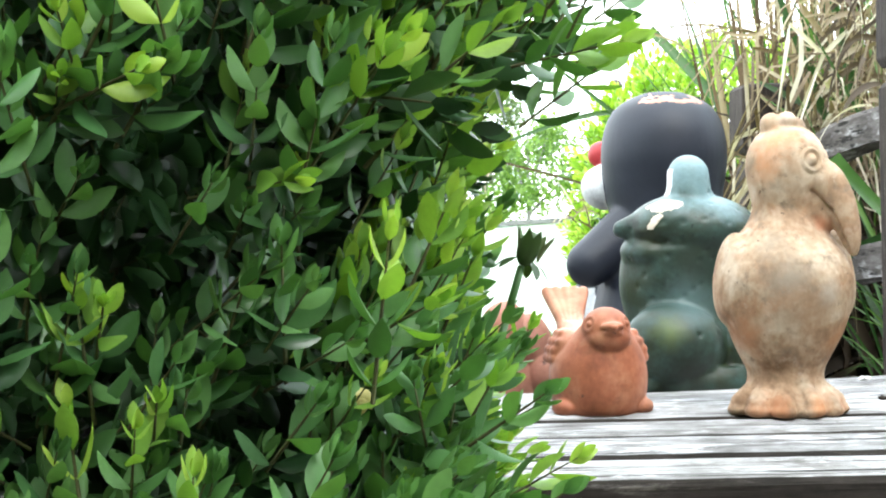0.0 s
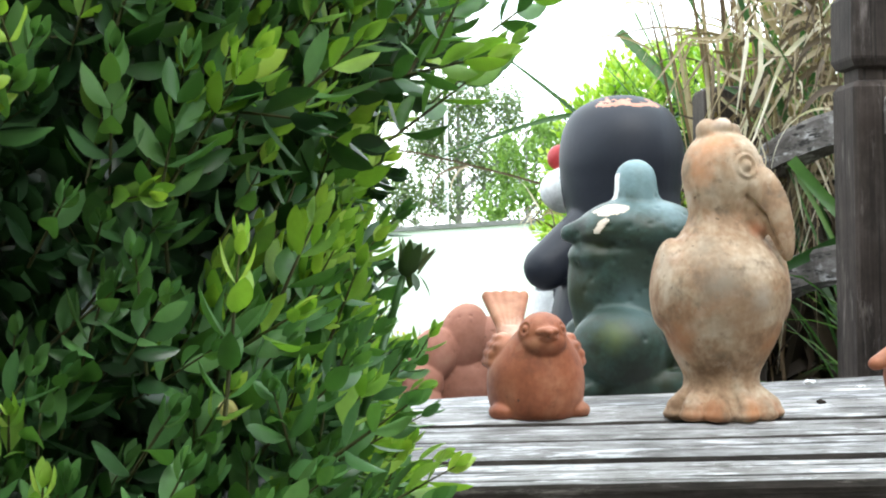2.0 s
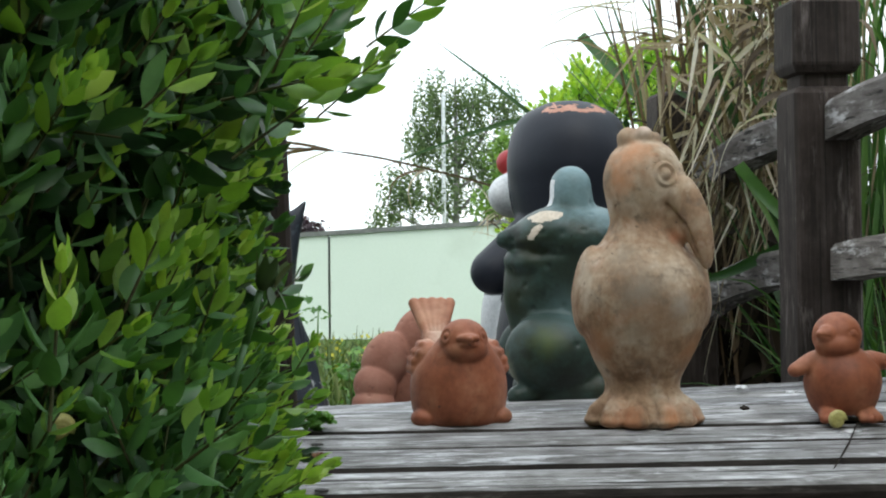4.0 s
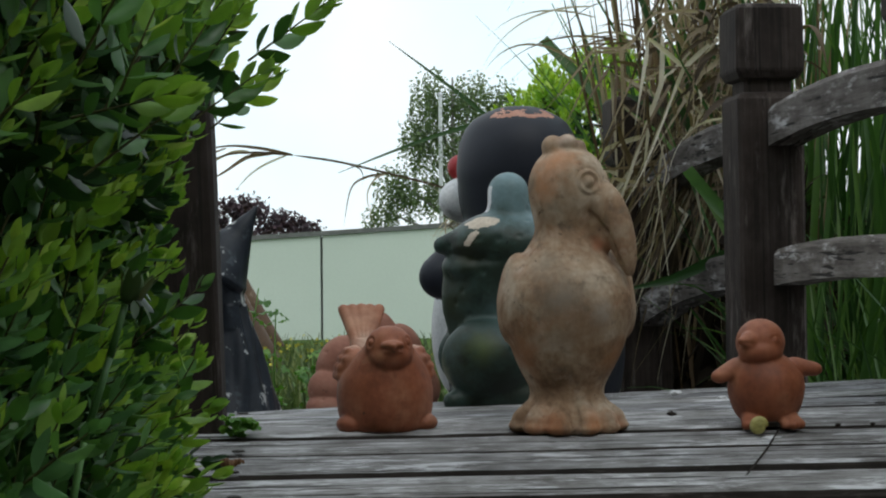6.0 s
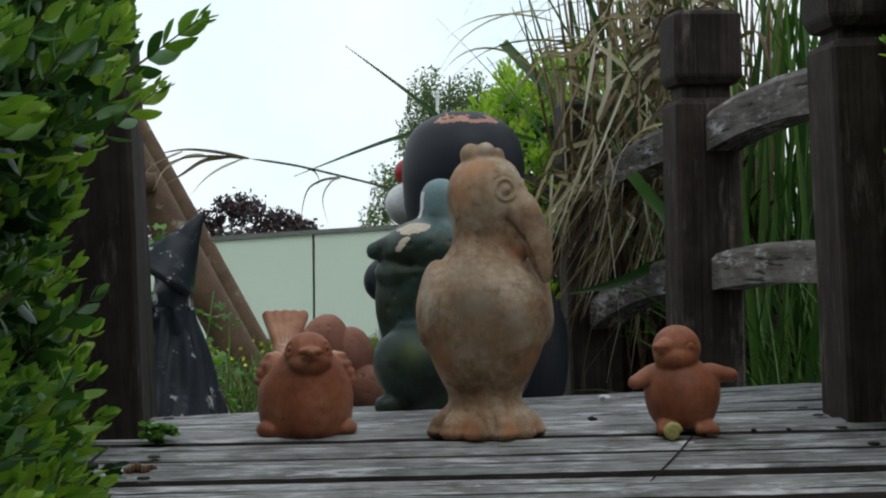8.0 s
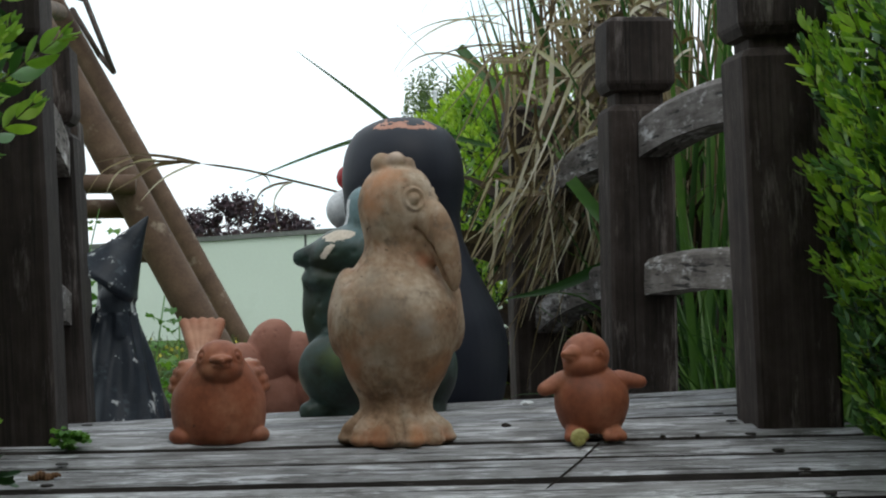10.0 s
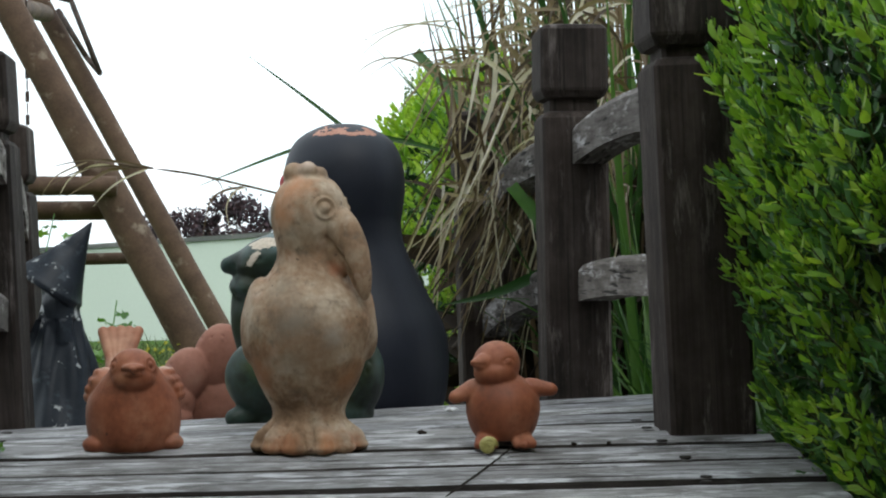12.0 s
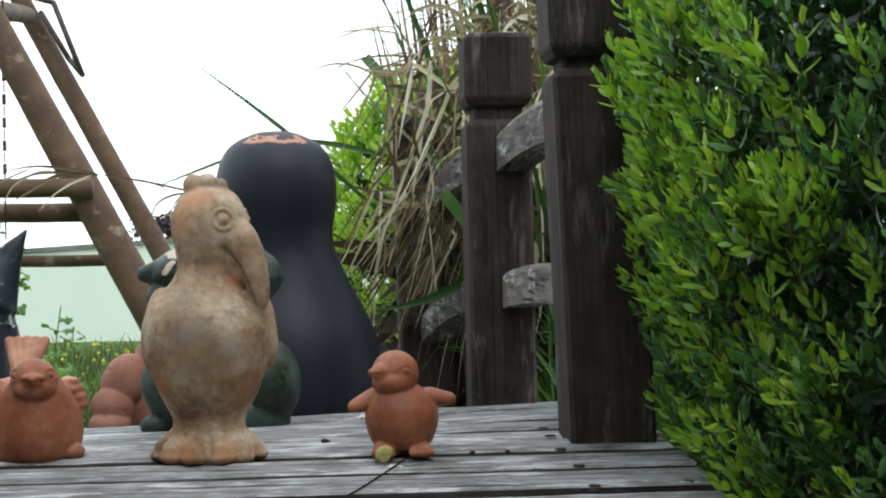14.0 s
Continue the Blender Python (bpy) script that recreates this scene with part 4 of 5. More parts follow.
def stem_quads(length, r):
    v = [(x, rr * math.cos(a), rr * math.sin(a)) for x, rr in ((0, r), (length * 0.5, r * 0.8), (length, r * 0.4)) for a in (0, 2.1, 4.2)]
    q = [(i * 3 + k, i * 3 + (k + 1) % 3, i * 3 + 3 + (k + 1) % 3, i * 3 + 3 + k) for i in range(2) for k in range(3)]
    return np.array(v), np.array(q)


def sprig_kinds(seed, size, young_share, rows, lengths, count=10, spread=1.0, gap=0.0085, width=0.44, young_from=0.55):
    rng = np.random.default_rng(seed)
    shapes = [leaf_grid(width, rows, curl, fold) for curl, fold in ((0.04, 0.3), (0.14, 0.4), (0.24, 0.5), (-0.08, 0.35))]
    kinds = []
    for c in range(count):
        L = rng.uniform(*lengths)
        leaves = sprig_leaves(rng, L, size, c < young_share * count, gap, spread, young_from)
        V, Q, I = [], [], []
        sv, sq = stem_quads(L, 0.0011)
        V.append(sv)
        Q.append(sq)
        I.append(np.full(len(sq), 3))
        off = len(sv)
        for m, age in leaves:
            mm = np.array(m)
            lv, lq = shapes[int(rng.integers(4))]
            V.append(lv @ mm[:3, :3].T + mm[:3, 3])
            Q.append(lq + off)
            I.append(np.full(len(lq), age))
            off += len(lv)
        kinds.append((np.concatenate(V), np.concatenate(Q), np.concatenate(I), leaves))
    return kinds


LEAF_MATS = [M_OLD_OR_SHADE, M_MID, M_YOUNG, M_STEM]
single_leaf = {}
for age, mt in ((0, M_OLD_OR_SHADE), (1, M_MID), (2, M_YOUNG)):
    lv, lq = leaf_grid(0.44, 5, 0.12, 0.4)
    sl = quads_object("leaf_shape", lv, lq, [mt])
    single_leaf[age] = sl.data
    bpy.data.objects.remove(sl)


def gather(name, kinds, mats4, parent, picks, leaf_mats=None):
    """Joins sprigs at the given poses into one mesh."""
    V, Q, I, off = [], [], [], 0
    for k, m in zip(picks, mats4):
        v, q, i, _ = kinds[k]
        V.append(v @ m[:3, :3].T + m[:3, 3])
        Q.append(q + off)
        I.append(i)
        off += len(v)
    return quads_object(name, np.concatenate(V), np.concatenate(Q), leaf_mats or LEAF_MATS, np.concatenate(I), parent)


def bush(label, centre, radii, power, floor_z, n_out, n_in, size, seed, keep, parts_near=None, young=lambda p: 0.6, lengths=(0.035, 0.07), rows=5, shape=lambda p: p, extra=(), up=0.55, gap=0.0085, long_shoots=(), leaf_mats=None, hollow=((9, 9, 9), 0.07), young_from=0.55, cover=-0.2, gloom=((9, 9, 9), 0.05), thin=lambda p: 1.0, spread=1.0, width=0.44):
    """A clipped box bush: sprigs on and under a rounded boxy surface, limbs inside."""
    rng = np.random.default_rng(seed)
    c, r = np.array(centre), np.array(radii)
    root = thing("box_bush", (c[0], c[1], floor_z), label, "bush")
    base = np.array([c[0], c[1], floor_z])
    outer = sprig_kinds(seed, size, 0.5, rows, lengths, gap=gap, young_from=young_from, spread=spread, width=width)
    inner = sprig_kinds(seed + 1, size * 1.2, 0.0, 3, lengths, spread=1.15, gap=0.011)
    # inner sprigs take the darkest leaf, putting the bush's inner shade into colour
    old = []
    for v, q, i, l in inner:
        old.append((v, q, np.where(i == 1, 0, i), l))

    def places(n, lo, hi):
        got = []
        while len(got) < n:
            d = rng.normal(size=3)
            d /= (np.abs(d) ** power).sum() ** (1 / power)
            wob = 1 + 0.045 * noise.noise(Vector(d * 2.6 + seed)) + 0.035 * noise.noise(Vector(d * 7 + seed))
            p = shape(c + d * r * wob * rng.uniform(lo, hi))
            if p[2] < floor_z + 0.02 or not keep(p):
                continue
            nrm = np.sign(d) * np.abs(d) ** (power - 1) / r
            got.append((p, nrm / np.linalg.norm(nrm)))
        return got

    def poses(pl, up, loose):
        out = []
        for p, n in pl:
            d = n * 0.75 + np.array([0, 0, up * (1.15 if abs(n[0]) > 0.6 else 1.0)]) + rng.normal(size=3) * loose
            s = rng.uniform(0.8, 1.2)
            m = np.array(Matrix.Translation(p - base) @ frame_to(d, rng.uniform(0, 6.28)) @ Matrix.Diagonal((s, s, s, 1)))
            out.append(m)
        return out

    op = []
    for p, n in places(n_out * 2, 0.9, 1.0):
        if np.linalg.norm(p - np.array(hollow[0])) < hollow[1]:
            continue
        if rng.random() > thin(p):
            continue
        if np.linalg.norm(p - np.array(gloom[0])) < gloom[1] and rng.random() < 0.85:
            continue
        if noise.noise(Vector(p * 16 + seed)) + rng.uniform(-0.35, 0.35) > cover:
            op.append((p, n))
    op += [(np.array(p), np.array(n)) for p, n in extra]
    om = poses(op, up, 0.35)
    kind_of = [int(rng.integers(5)) if rng.random() < young(p) else 5 + int(rng.integers(5)) for p, n in op]
    if parts_near is not None:
        order = sorted(range(len(op)), key=lambda i: np.linalg.norm(op[i][0] - np.array(parts_near)))[:17]
        for i in order:
            k = kind_of[i]
            for m, age in outer[k][3]:
                lf = new("leaf", single_leaf[age])
                lf.parent = root
                lf.matrix_basis = Matrix(om[i].tolist()) @ m
            sv, sq = stem_quads(0.05, 0.0011)
            st = quads_object("twig", sv, sq, [M_STEM], parent=root)
            st.matrix_basis = Matrix(om[i].tolist())
        kind_of = [k for i, k in enumerate(kind_of) if i not in set(order)]
        om = [m for i, m in enumerate(om) if i not in set(order)]
    tagged(gather("outer_foliage", outer, om, root, kind_of, leaf_mats), kind="stuff")
    for k, (p, d, s) in enumerate(long_shoots):
        kinds = sprig_kinds(seed + 5 + k, size / s, 1.0, 5, (0.06, 0.07), 2, 0.85, 0.011 / s, 0.42, 0.45)
        m = np.array(Matrix.Translation(np.array(p) - base) @ frame_to(d, rng.uniform(0, 6.28)) @ Matrix.Diagonal((s, s, s, 1)))
        gather("long_shoot", kinds, [m], root, [0])
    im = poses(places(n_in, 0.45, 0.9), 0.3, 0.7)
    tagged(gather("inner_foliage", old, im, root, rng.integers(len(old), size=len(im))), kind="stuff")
    # limbs
    for k in range(16):
        bm = bmesh.new()
        a = rng.uniform(0, 6.28)
        p0 = Vector((0.06 * math.cos(a), 0.06 * math.sin(a), 0.0))
        end = Vector((r[0] * 0.75 * math.cos(a), r[1] * 0.75 * math.sin(a), rng.uniform(0.25, 0.8) * (c[2] + r[2] - floor_z)))
        mid = (p0 + end) / 2 + Vector((0, 0, 0.06))
        taper(bm, p0, 0.008, mid, 0.006, 8)
        taper(bm, mid, 0.006, end, 0.0025, 8)
        part("limb", bm, M_STEM, root, smooth=True)
    return root


def clear_of_posts(p):
    for x0, x1, y0, y1 in ((0.85, 0.97, 1.6, 1.72), (0.03, 0.145, 1.585, 1.72)):
        if x0 < p[0] < x1 and y0 < p[1] < y1:
            return False
    return True


def flare(p):
    """The left bush swells a little towards its top."""
    return p + np.array([0.045 * np.clip((p[2] - 0.19) / 0.13, 0, 1) + 0.012 * np.clip((0.12 - p[2]) / 0.15, 0, 1), 0, 0]) if p[0] > -0.1 else p


def undercut(p):
    """The right bush draws back towards the boards and leans out above."""
    return p + np.array([0.045 * np.clip((0.24 - p[2]) / 0.24, 0, 1.3) - 0.022 * np.clip((p[2] - 0.28) / 0.1, 0, 1), 0, 0])


tips = [((0.125, 0.76, 0.262), (1, -0.1, 0.25)), ((0.12, 0.8, 0.275), (1, 0, 0.5)), ((0.13, 0.85, 0.3), (0.9, -0.2, 0.7)), ((0.115, 0.78, 0.255), (1, 0.2, 0.0)), ((0.12, 0.9, 0.29), (1, 0, 0.4)), ((0.125, 1.04, 0.085), (1, 0, 0.1)), ((0.11, 0.72, 0.27), (0.8, -0.3, 0.3))]
HOLLOW = ((0.022, 0.715, 0.1), 0.024)
SHOOTS = [((0.180, 0.99, 0.304), (0.052, 0, 0.039), 0.95), ((0.105, 0.78, 0.222), (0.8, 0, 0.6), 0.95), ((0.1, 0.77, 0.25), (0.9, -0.1, 0.2), 0.9), ((0.15, 1.1, 0.27), (0.75, 0, 0.65), 0.9), ((0.15, 0.95, 0.265), (0.75, 0, 0.55), 0.8), ((0.14, 0.9, 0.285), (0.5, 0.1, 0.8), 0.8), ((0.15, 1.0, 0.3), (0.55, 0, 0.85), 0.8), ((0.03, 0.685, 0.1), (0.1, -0.15, 1), 1.1), ((-0.05, 0.68, 0.0), (0.1, -0.2, 1), 1.2), ((-0.085, 0.68, 0.03), (-0.1, -0.2, 1), 1.2), ((0.02, 0.69, -0.02), (0.3, -0.2, 1), 1.1), ((0.1, 1.09, 0.015), (0.9, 0, 0.3), 0.85), ((0.09, 0.84, 0.03), (0.9, -0.1, 0.5), 0.85)]


def free_of_dandelion(p):
    """Leaves room for the flower head and the way to it."""
    return not (p[0] > 0.035 and abs(p[0] - 0.12 * p[1] / 0.86) < 0.04 and abs(p[2] - 0.165) < 0.035 and p[1] < 0.95)


# young leaves thin out low down, which also puts the overhang's shade into colour
bush("dense green box bush beside the bridge, young light shoots", (-0.3, 1.07, 0.2), (0.385, 0.4, 0.42), 4.0, -0.16, 2600, 4300, 0.0205, 11, lambda p: clear_of_posts(p) and free_of_dandelion(p) and p[0] > -0.45, (0.02, 0.66, 0.2), young=lambda p: 0.9 if p[0] > 0.0 and (p[2] > 0.1 or p[1] > 0.95) else 0.22 + 0.6 * np.clip((p[2] - 0.08) / 0.25, 0, 1), lengths=(0.045, 0.09), shape=flare, extra=tips, up=0.95, gap=0.0125, young_from=0.42, cover=-0.05, thin=lambda p: 1.0 if p[0] > -0.17 else 0.35, long_shoots=SHOOTS, hollow=HOLLOW, gloom=((-0.05, 0.68, 0.15), 0.056))
bush("bright green box bush growing over the bridge end", (1.306, 1.4, 0.2), (0.385, 0.44, 0.45), 3.0, -0.16, 3500, 3400, 0.0157, 23, lambda p: clear_of_posts(p) and p[0] < 1.45, (0.97, 1.25, 0.25), young=lambda p: 0.85 if p[0] < 0.99 else (0.4 if p[0] < 1.03 or p[2] > 0.42 else 0.09), lengths=(0.035, 0.062), shape=undercut, up=1.1, gap=0.0098, rows=3, cover=-0.02, spread=0.85, width=0.38, thin=lambda p: 0.35 if p[0] > 1.3 or p[1] > 1.7 else (0.7 if p[0] > 1.05 else 1.0), leaf_mats=[M_OLD_OR_SHADE, M_MID, M_FRESH, M_STEM], young_from=0.3)
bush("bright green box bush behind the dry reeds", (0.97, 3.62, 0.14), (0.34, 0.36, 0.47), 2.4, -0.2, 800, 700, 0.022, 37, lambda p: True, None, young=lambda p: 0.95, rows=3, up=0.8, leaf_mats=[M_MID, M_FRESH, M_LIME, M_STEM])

# a closed dandelion head standing out of the bush
dand = thing("dandelion", (0.082, 0.86, 0.023), "closed dandelion head on a bent stalk among box leaves", "dandelion")
M_BRACT = leaf_material("dark_green_bract", [(0.0, (0.03, 0.06, 0.02)), (0.6, (0.06, 0.11, 0.035)), (1.0, (0.12, 0.15, 0.06))], 0.6, 0.1)
bm = bmesh.new()
for a, b in (((0.0, 0, 0), (0.012, 0, 0.06)), ((0.012, 0, 0.06), (0.026, 0, 0.105)), ((0.026, 0, 0.105), (0.034, 0, 0.132))):
    taper(bm, a, 0.0022, b, 0.002, 8)
part("stalk", bm, M_MID, dand, smooth=True)
bm = bmesh.new()
ell(bm, (0.038, 0, 0.142), (0.006, 0.006, 0.0095), (0, 20, 0), 16)
part("flower_head", bm, M_BRACT, dand, smooth=True)
lv, lq = leaf_grid(0.3, 5, 0.1, 0.3)
for k in range(14):
    a = k * 2.4
    up = k < 9
    m = Matrix.Translation((0.037, 0, 0.136)) @ Matrix.Rotation(radians(20), 4, "Y") @ Matrix.Rotation(a, 4, "Z") @ Matrix.Translation((0.006, 0, 0)) @ Matrix.Rotation(radians(-78 if up else 35), 4, "Y") @ Matrix.Diagonal((0.017 if up else 0.013, 0.018, 0.017, 1))
    br = quads_object("bract", lv, lq, [M_BRACT], parent=dand)
    br.matrix_basis = m


# ---- reeds ----
def strip(points, width, taper_from=0.5, twist=0.0, fold=0.25, square=False):
    """A blade along a run of points: narrow towards its tip, slightly folded."""
    p = np.array(points, dtype=float)
    n = len(p)
    tan = np.gradient(p, axis=0)
    tan /= np.linalg.norm(tan, axis=1)[:, None]
    side0 = np.cross(tan[0], (0.15, -1.0, 0.1))
    side0 = side0 / np.linalg.norm(side0)
    V, Q = [], []
    for i in range(n):
        t = i / (n - 1)
        s = side0 - tan[i] * (side0 @ tan[i])
        s /= np.linalg.norm(s) + 1e-9
        u = np.cross(tan[i], s)
        a = twist * t
        s2 = s * math.cos(a) + u * math.sin(a)
        u2 = np.cross(tan[i], s2)
        w = width / 2 * (1 if t < taper_from or square else max(0.14, 1 - ((t - taper_from) / (1 - taper_from)) ** 1.4))
        w *= 0.6 + 0.4 * min(1, t * 6)
        V += [p[i] - s2 * w, p[i] + u2 * w * fold, p[i] + s2 * w]
    for i in range(n - 1):
        a = 3 * i
        Q += [(a, a + 1, a + 4, a + 3), (a + 1, a + 2, a + 5, a + 4)]
    return np.array(V), np.array(Q)


def blade_path(base, lean, length, droop, n=11, wav=0.0, rng=None):
    """Rises from base along lean, then hangs over by droop."""
    p, d = np.array(base, float), np.array(lean, float)
    d /= np.linalg.norm(d)
    out = [p.copy()]
    ph = rng.uniform(0, 6) if rng is not None else 0
    for i in range(n - 1):
        t = i / (n - 1)
        d = d + np.array([wav * math.sin(5 * t + ph), wav * math.cos(4 * t + ph), -droop * (0.3 + t)]) / n
        d /= np.linalg.norm(d)
        p = p + d * length / (n - 1)
        out.append(p.copy())
    return out


def strips_object(name, strips, mat, parent, label=""):
    V, Q, off = [], [], 0
    for v, q in strips:
        V.append(v)
        Q.append(q + off)
        off += len(v)
    ob = quads_object(name, np.concatenate(V), np.concatenate(Q), [mat], parent=parent)
    return tagged(ob, label, kind="stuff")


def single_strips(name, strips, mat, parent):
    for v, q in strips:
        quads_object(name, v, q, [mat], parent=parent)


rng = np.random.default_rng(41)
reeds = thing("reed_clump", (0, 0, 0), "tall reed clump with green blades and dry hanging leaves", "reeds")
green, dry, stalks = [], [], []
for _ in range(430):
    b = (rng.uniform(0.99, 1.55), rng.uniform(2.42, 3.3), -0.17)
    lean = (rng.normal(0.03, 0.17), rng.normal(0, 0.16), 1)
    green.append(strip(blade_path(b, lean, rng.uniform(0.6, 1.25), rng.uniform(0.1, 1.3), 11, 0.16, rng), 0.004 + 0.013 * rng.random() ** 2, 0.45, rng.uniform(-1, 1)))
for _ in range(26):
    b = (rng.uniform(0.95, 1.2), rng.uniform(2.8, 3.3), rng.uniform(-0.17, 0.2))
    lean = (rng.normal(-0.1, 0.12), rng.normal(0, 0.12), 1)
    green.append(strip(blade_path(b, lean, rng.uniform(0.6, 0.95), rng.uniform(0.2, 0.9), 11, 0.12, rng), rng.uniform(0.01, 0.022), 0.45, rng.uniform(-1, 1)))
for _ in range(110):
    b = (rng.uniform(0.87, 1.14), rng.uniform(2.75, 3.1), -0.17)
    lean = (rng.normal(-0.02, 0.07), rng.normal(0, 0.06), 1)
    stalks.append(strip(blade_path(b, lean, rng.uniform(0.8, 1.15), rng.uniform(-0.05, 0.15), 9, 0.07, rng), rng.uniform(0.003, 0.009), 0.8, rng.uniform(-1, 1), 0.6))
for _ in range(110):
    z = rng.uniform(0.3, 0.78)
    b = (rng.uniform(0.87, 1.06), rng.uniform(2.55, 2.95), z)
    lean = (rng.normal(-0.36, 0.36), rng.normal(-0.35, 0.4), rng.uniform(-0.5, 0.75))
    dry.append(strip(blade_path(b, lean, rng.uniform(0.1, 0.3), rng.uniform(1.6, 5.0), 12, 0.5, rng), rng.uniform(0.0016, 0.0075), 0.35, rng.uniform(-2.5, 2.5), 0.45))
for _ in range(72):
    b = (rng.normal(0.84, 0.035), rng.uniform(2.54, 2.68), rng.normal(0.36, 0.055))
    lean = (rng.normal(-0.5, 0.36), rng.normal(-0.1, 0.2), -0.85)
    dry.append(strip(blade_path(b, lean, rng.uniform(0.12, 0.36), rng.uniform(0.1, 1.4), 11, 0.3, rng), rng.uniform(0.0018, 0.0075), 0.35, rng.uniform(-2, 2), 0.45))
for _ in range(40):
    b = (rng.uniform(0.74, 0.95), rng.uniform(2.85, 3.15), rng.uniform(0.52, 0.85))
    lean = (rng.normal(-0.8, 0.35), rng.normal(0, 0.3), rng.uniform(0.0, 0.7))
    dry.append(strip(blade_path(b, lean, rng.uniform(0.15, 0.36), rng.uniform(1.5, 3.2), 12, 0.25, rng), rng.uniform(0.0015, 0.005), 0.3, rng.uniform(-2, 2), 0.45))
for _ in range(85):
    b = (rng.uniform(0.83, 1.0), rng.uniform(2.46, 2.6), rng.uniform(0.36, 0.62))
    lean = (rng.normal(-0.2, 0.6), rng.normal(-0.2, 0.35), rng.uniform(-0.4, 0.8))
    dry.append(strip(blade_path(b, lean, rng.uniform(0.07, 0.2), rng.uniform(2.5, 6.0), 12, 0.8, rng), rng.uniform(0.003, 0.011), 0.3, rng.uniform(-3, 3), 0.4))


def kinked(b, first, second, rng):
    """A dry leaf that runs straight, snaps and hangs down."""
    p, out = np.array(b, float), []
    for d, length in ((first, rng.uniform(0.03, 0.12)), (second, rng.uniform(0.1, 0.3))):
        d = np.array(d, float)
        d /= np.linalg.norm(d)
        side = rng.normal(0, 0.12, 3)
        for k in range(5):
            out.append(p.copy())
            p = p + (d + side * (k / 4) ** 2) * length / 5
    return out + [p]


for _ in range(105):
    b = (rng.uniform(0.76, 0.95), rng.uniform(2.54, 2.67), rng.uniform(0.25, 0.55))
    first = (rng.normal(-0.3, 0.6), rng.normal(-0.15, 0.2), rng.normal(0.1, 0.5))
    second = (rng.normal(-0.25, 0.3), rng.normal(-0.05, 0.12), -1)
    dry.append(strip(kinked(b, first, second, rng), rng.uniform(0.0025, 0.0095), 0.4, rng.uniform(-1.5, 1.5), 0.45))
for _ in range(90):
    b = (rng.uniform(0.97, 1.25), rng.uniform(2.36, 2.6), -0.17)
    lean = (rng.normal(-0.15, 0.3), rng.normal(0, 0.2), 1)
    green.append(strip(blade_path(b, lean, rng.uniform(0.25, 0.55), rng.uniform(1.0, 2.6), 11, 0.2, rng), rng.uniform(0.002, 0.006), 0.4, rng.uniform(-1, 1)))
single_strips("green_blade", green[:110], M_REED, reeds)
# dark dead blades whose colour stands for the shade between the reed stems
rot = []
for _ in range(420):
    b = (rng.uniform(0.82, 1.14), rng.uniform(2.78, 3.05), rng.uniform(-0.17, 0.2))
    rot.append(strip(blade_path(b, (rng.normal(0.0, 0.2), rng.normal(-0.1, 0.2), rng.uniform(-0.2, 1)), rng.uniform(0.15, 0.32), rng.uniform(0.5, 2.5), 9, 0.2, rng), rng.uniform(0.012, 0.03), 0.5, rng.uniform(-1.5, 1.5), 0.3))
strips_object("rotting_foliage", rot, M_SHADE_BLADE, reeds, "near-black dead leaves put in as shade at the foot of the reeds")
strips_object("green_foliage", green[110:], M_REED, reeds)
single_strips("dry_stalk", stalks[:30], M_STRAW, reeds)
strips_object("straw_foliage", stalks[30:], M_STRAW, reeds, "brown upright dry stalks")
single_strips("dry_blade", dry[:180], M_DRY, reeds)
strips_object("dry_foliage", dry[180:], M_DRY, reeds, "dry hanging straw-coloured leaves")


def spline(points, n=16):
    p = [Vector(q) for q in points]
    out = []
    for i in range(len(p) - 1):
        a, b, c, d = p[max(i - 1, 0)], p[i], p[i + 1], p[min(i + 2, len(p) - 1)]
        for k in range(n):
            t = k / n
            out.append(tuple(0.5 * ((2 * b) + (c - a) * t + (2 * a - 5 * b + 4 * c - d) * t * t + (3 * b - a - 3 * c + d) * t ** 3)))
    return out + [tuple(p[-1])]


def one_blade(points, width, mat, label, square=False, fold=0.3, frm=0.5):
    v, q = strip(spline(points, 8), width, frm, 0.2, fold, square)
    return tagged(quads_object("blade", v, q, [mat], parent=reeds), label)


one_blade([(0.95, 3.2, 0.34), (0.813, 3.25, 0.505), (0.712, 3.3, 0.627)], 0.024, M_REED, "broad green leaf with a cut end", True, 0.5)
one_blade([(0.95, 2.62, 0.33), (0.88, 2.63, 0.385), (0.80, 2.65, 0.425), (0.74, 2.67, 0.46)], 0.017, M_REED, "long green blade leaning over")
one_blade([(0.9, 2.5, 0.17), (0.86, 2.52, 0.26), (0.79, 2.55, 0.37), (0.74, 2.6, 0.42)], 0.009, M_REED, "thin green blade")
one_blade([(0.905, 2.35, 0.18), (0.845, 2.38, 0.245), (0.795, 2.4, 0.31)], 0.022, M_REED, "broad green leaf with a cut end", True, 0.5)
one_blade([(0.91, 2.4, 0.205), (0.84, 2.4, 0.175), (0.77, 2.4, 0.145), (0.69, 2.4, 0.128)], 0.0165, M_REED, "green blade hanging to the side")
one_blade([(0.72, 3.0, 0.3), (0.6, 2.98, 0.405), (0.498, 2.98, 0.489), (0.379, 2.98, 0.578)], 0.009, M_REED, "long thin green blade")
one_blade([(0.74, 2.98, 0.4), (0.6, 2.98, 0.428), (0.477, 2.98, 0.409), (0.283, 2.98, 0.337)], 0.0105, M_REED, "long thin green blade")
one_blade([(0.8, 2.98, 0.15), (0.617, 2.98, 0.264), (0.48, 2.98, 0.308), (0.366, 2.98, 0.338), (0.28, 2.98, 0.358), (0.201, 2.98, 0.37)], 0.0045, M_DRY, "dry stalk arching over", False, 0.8, 0.9)
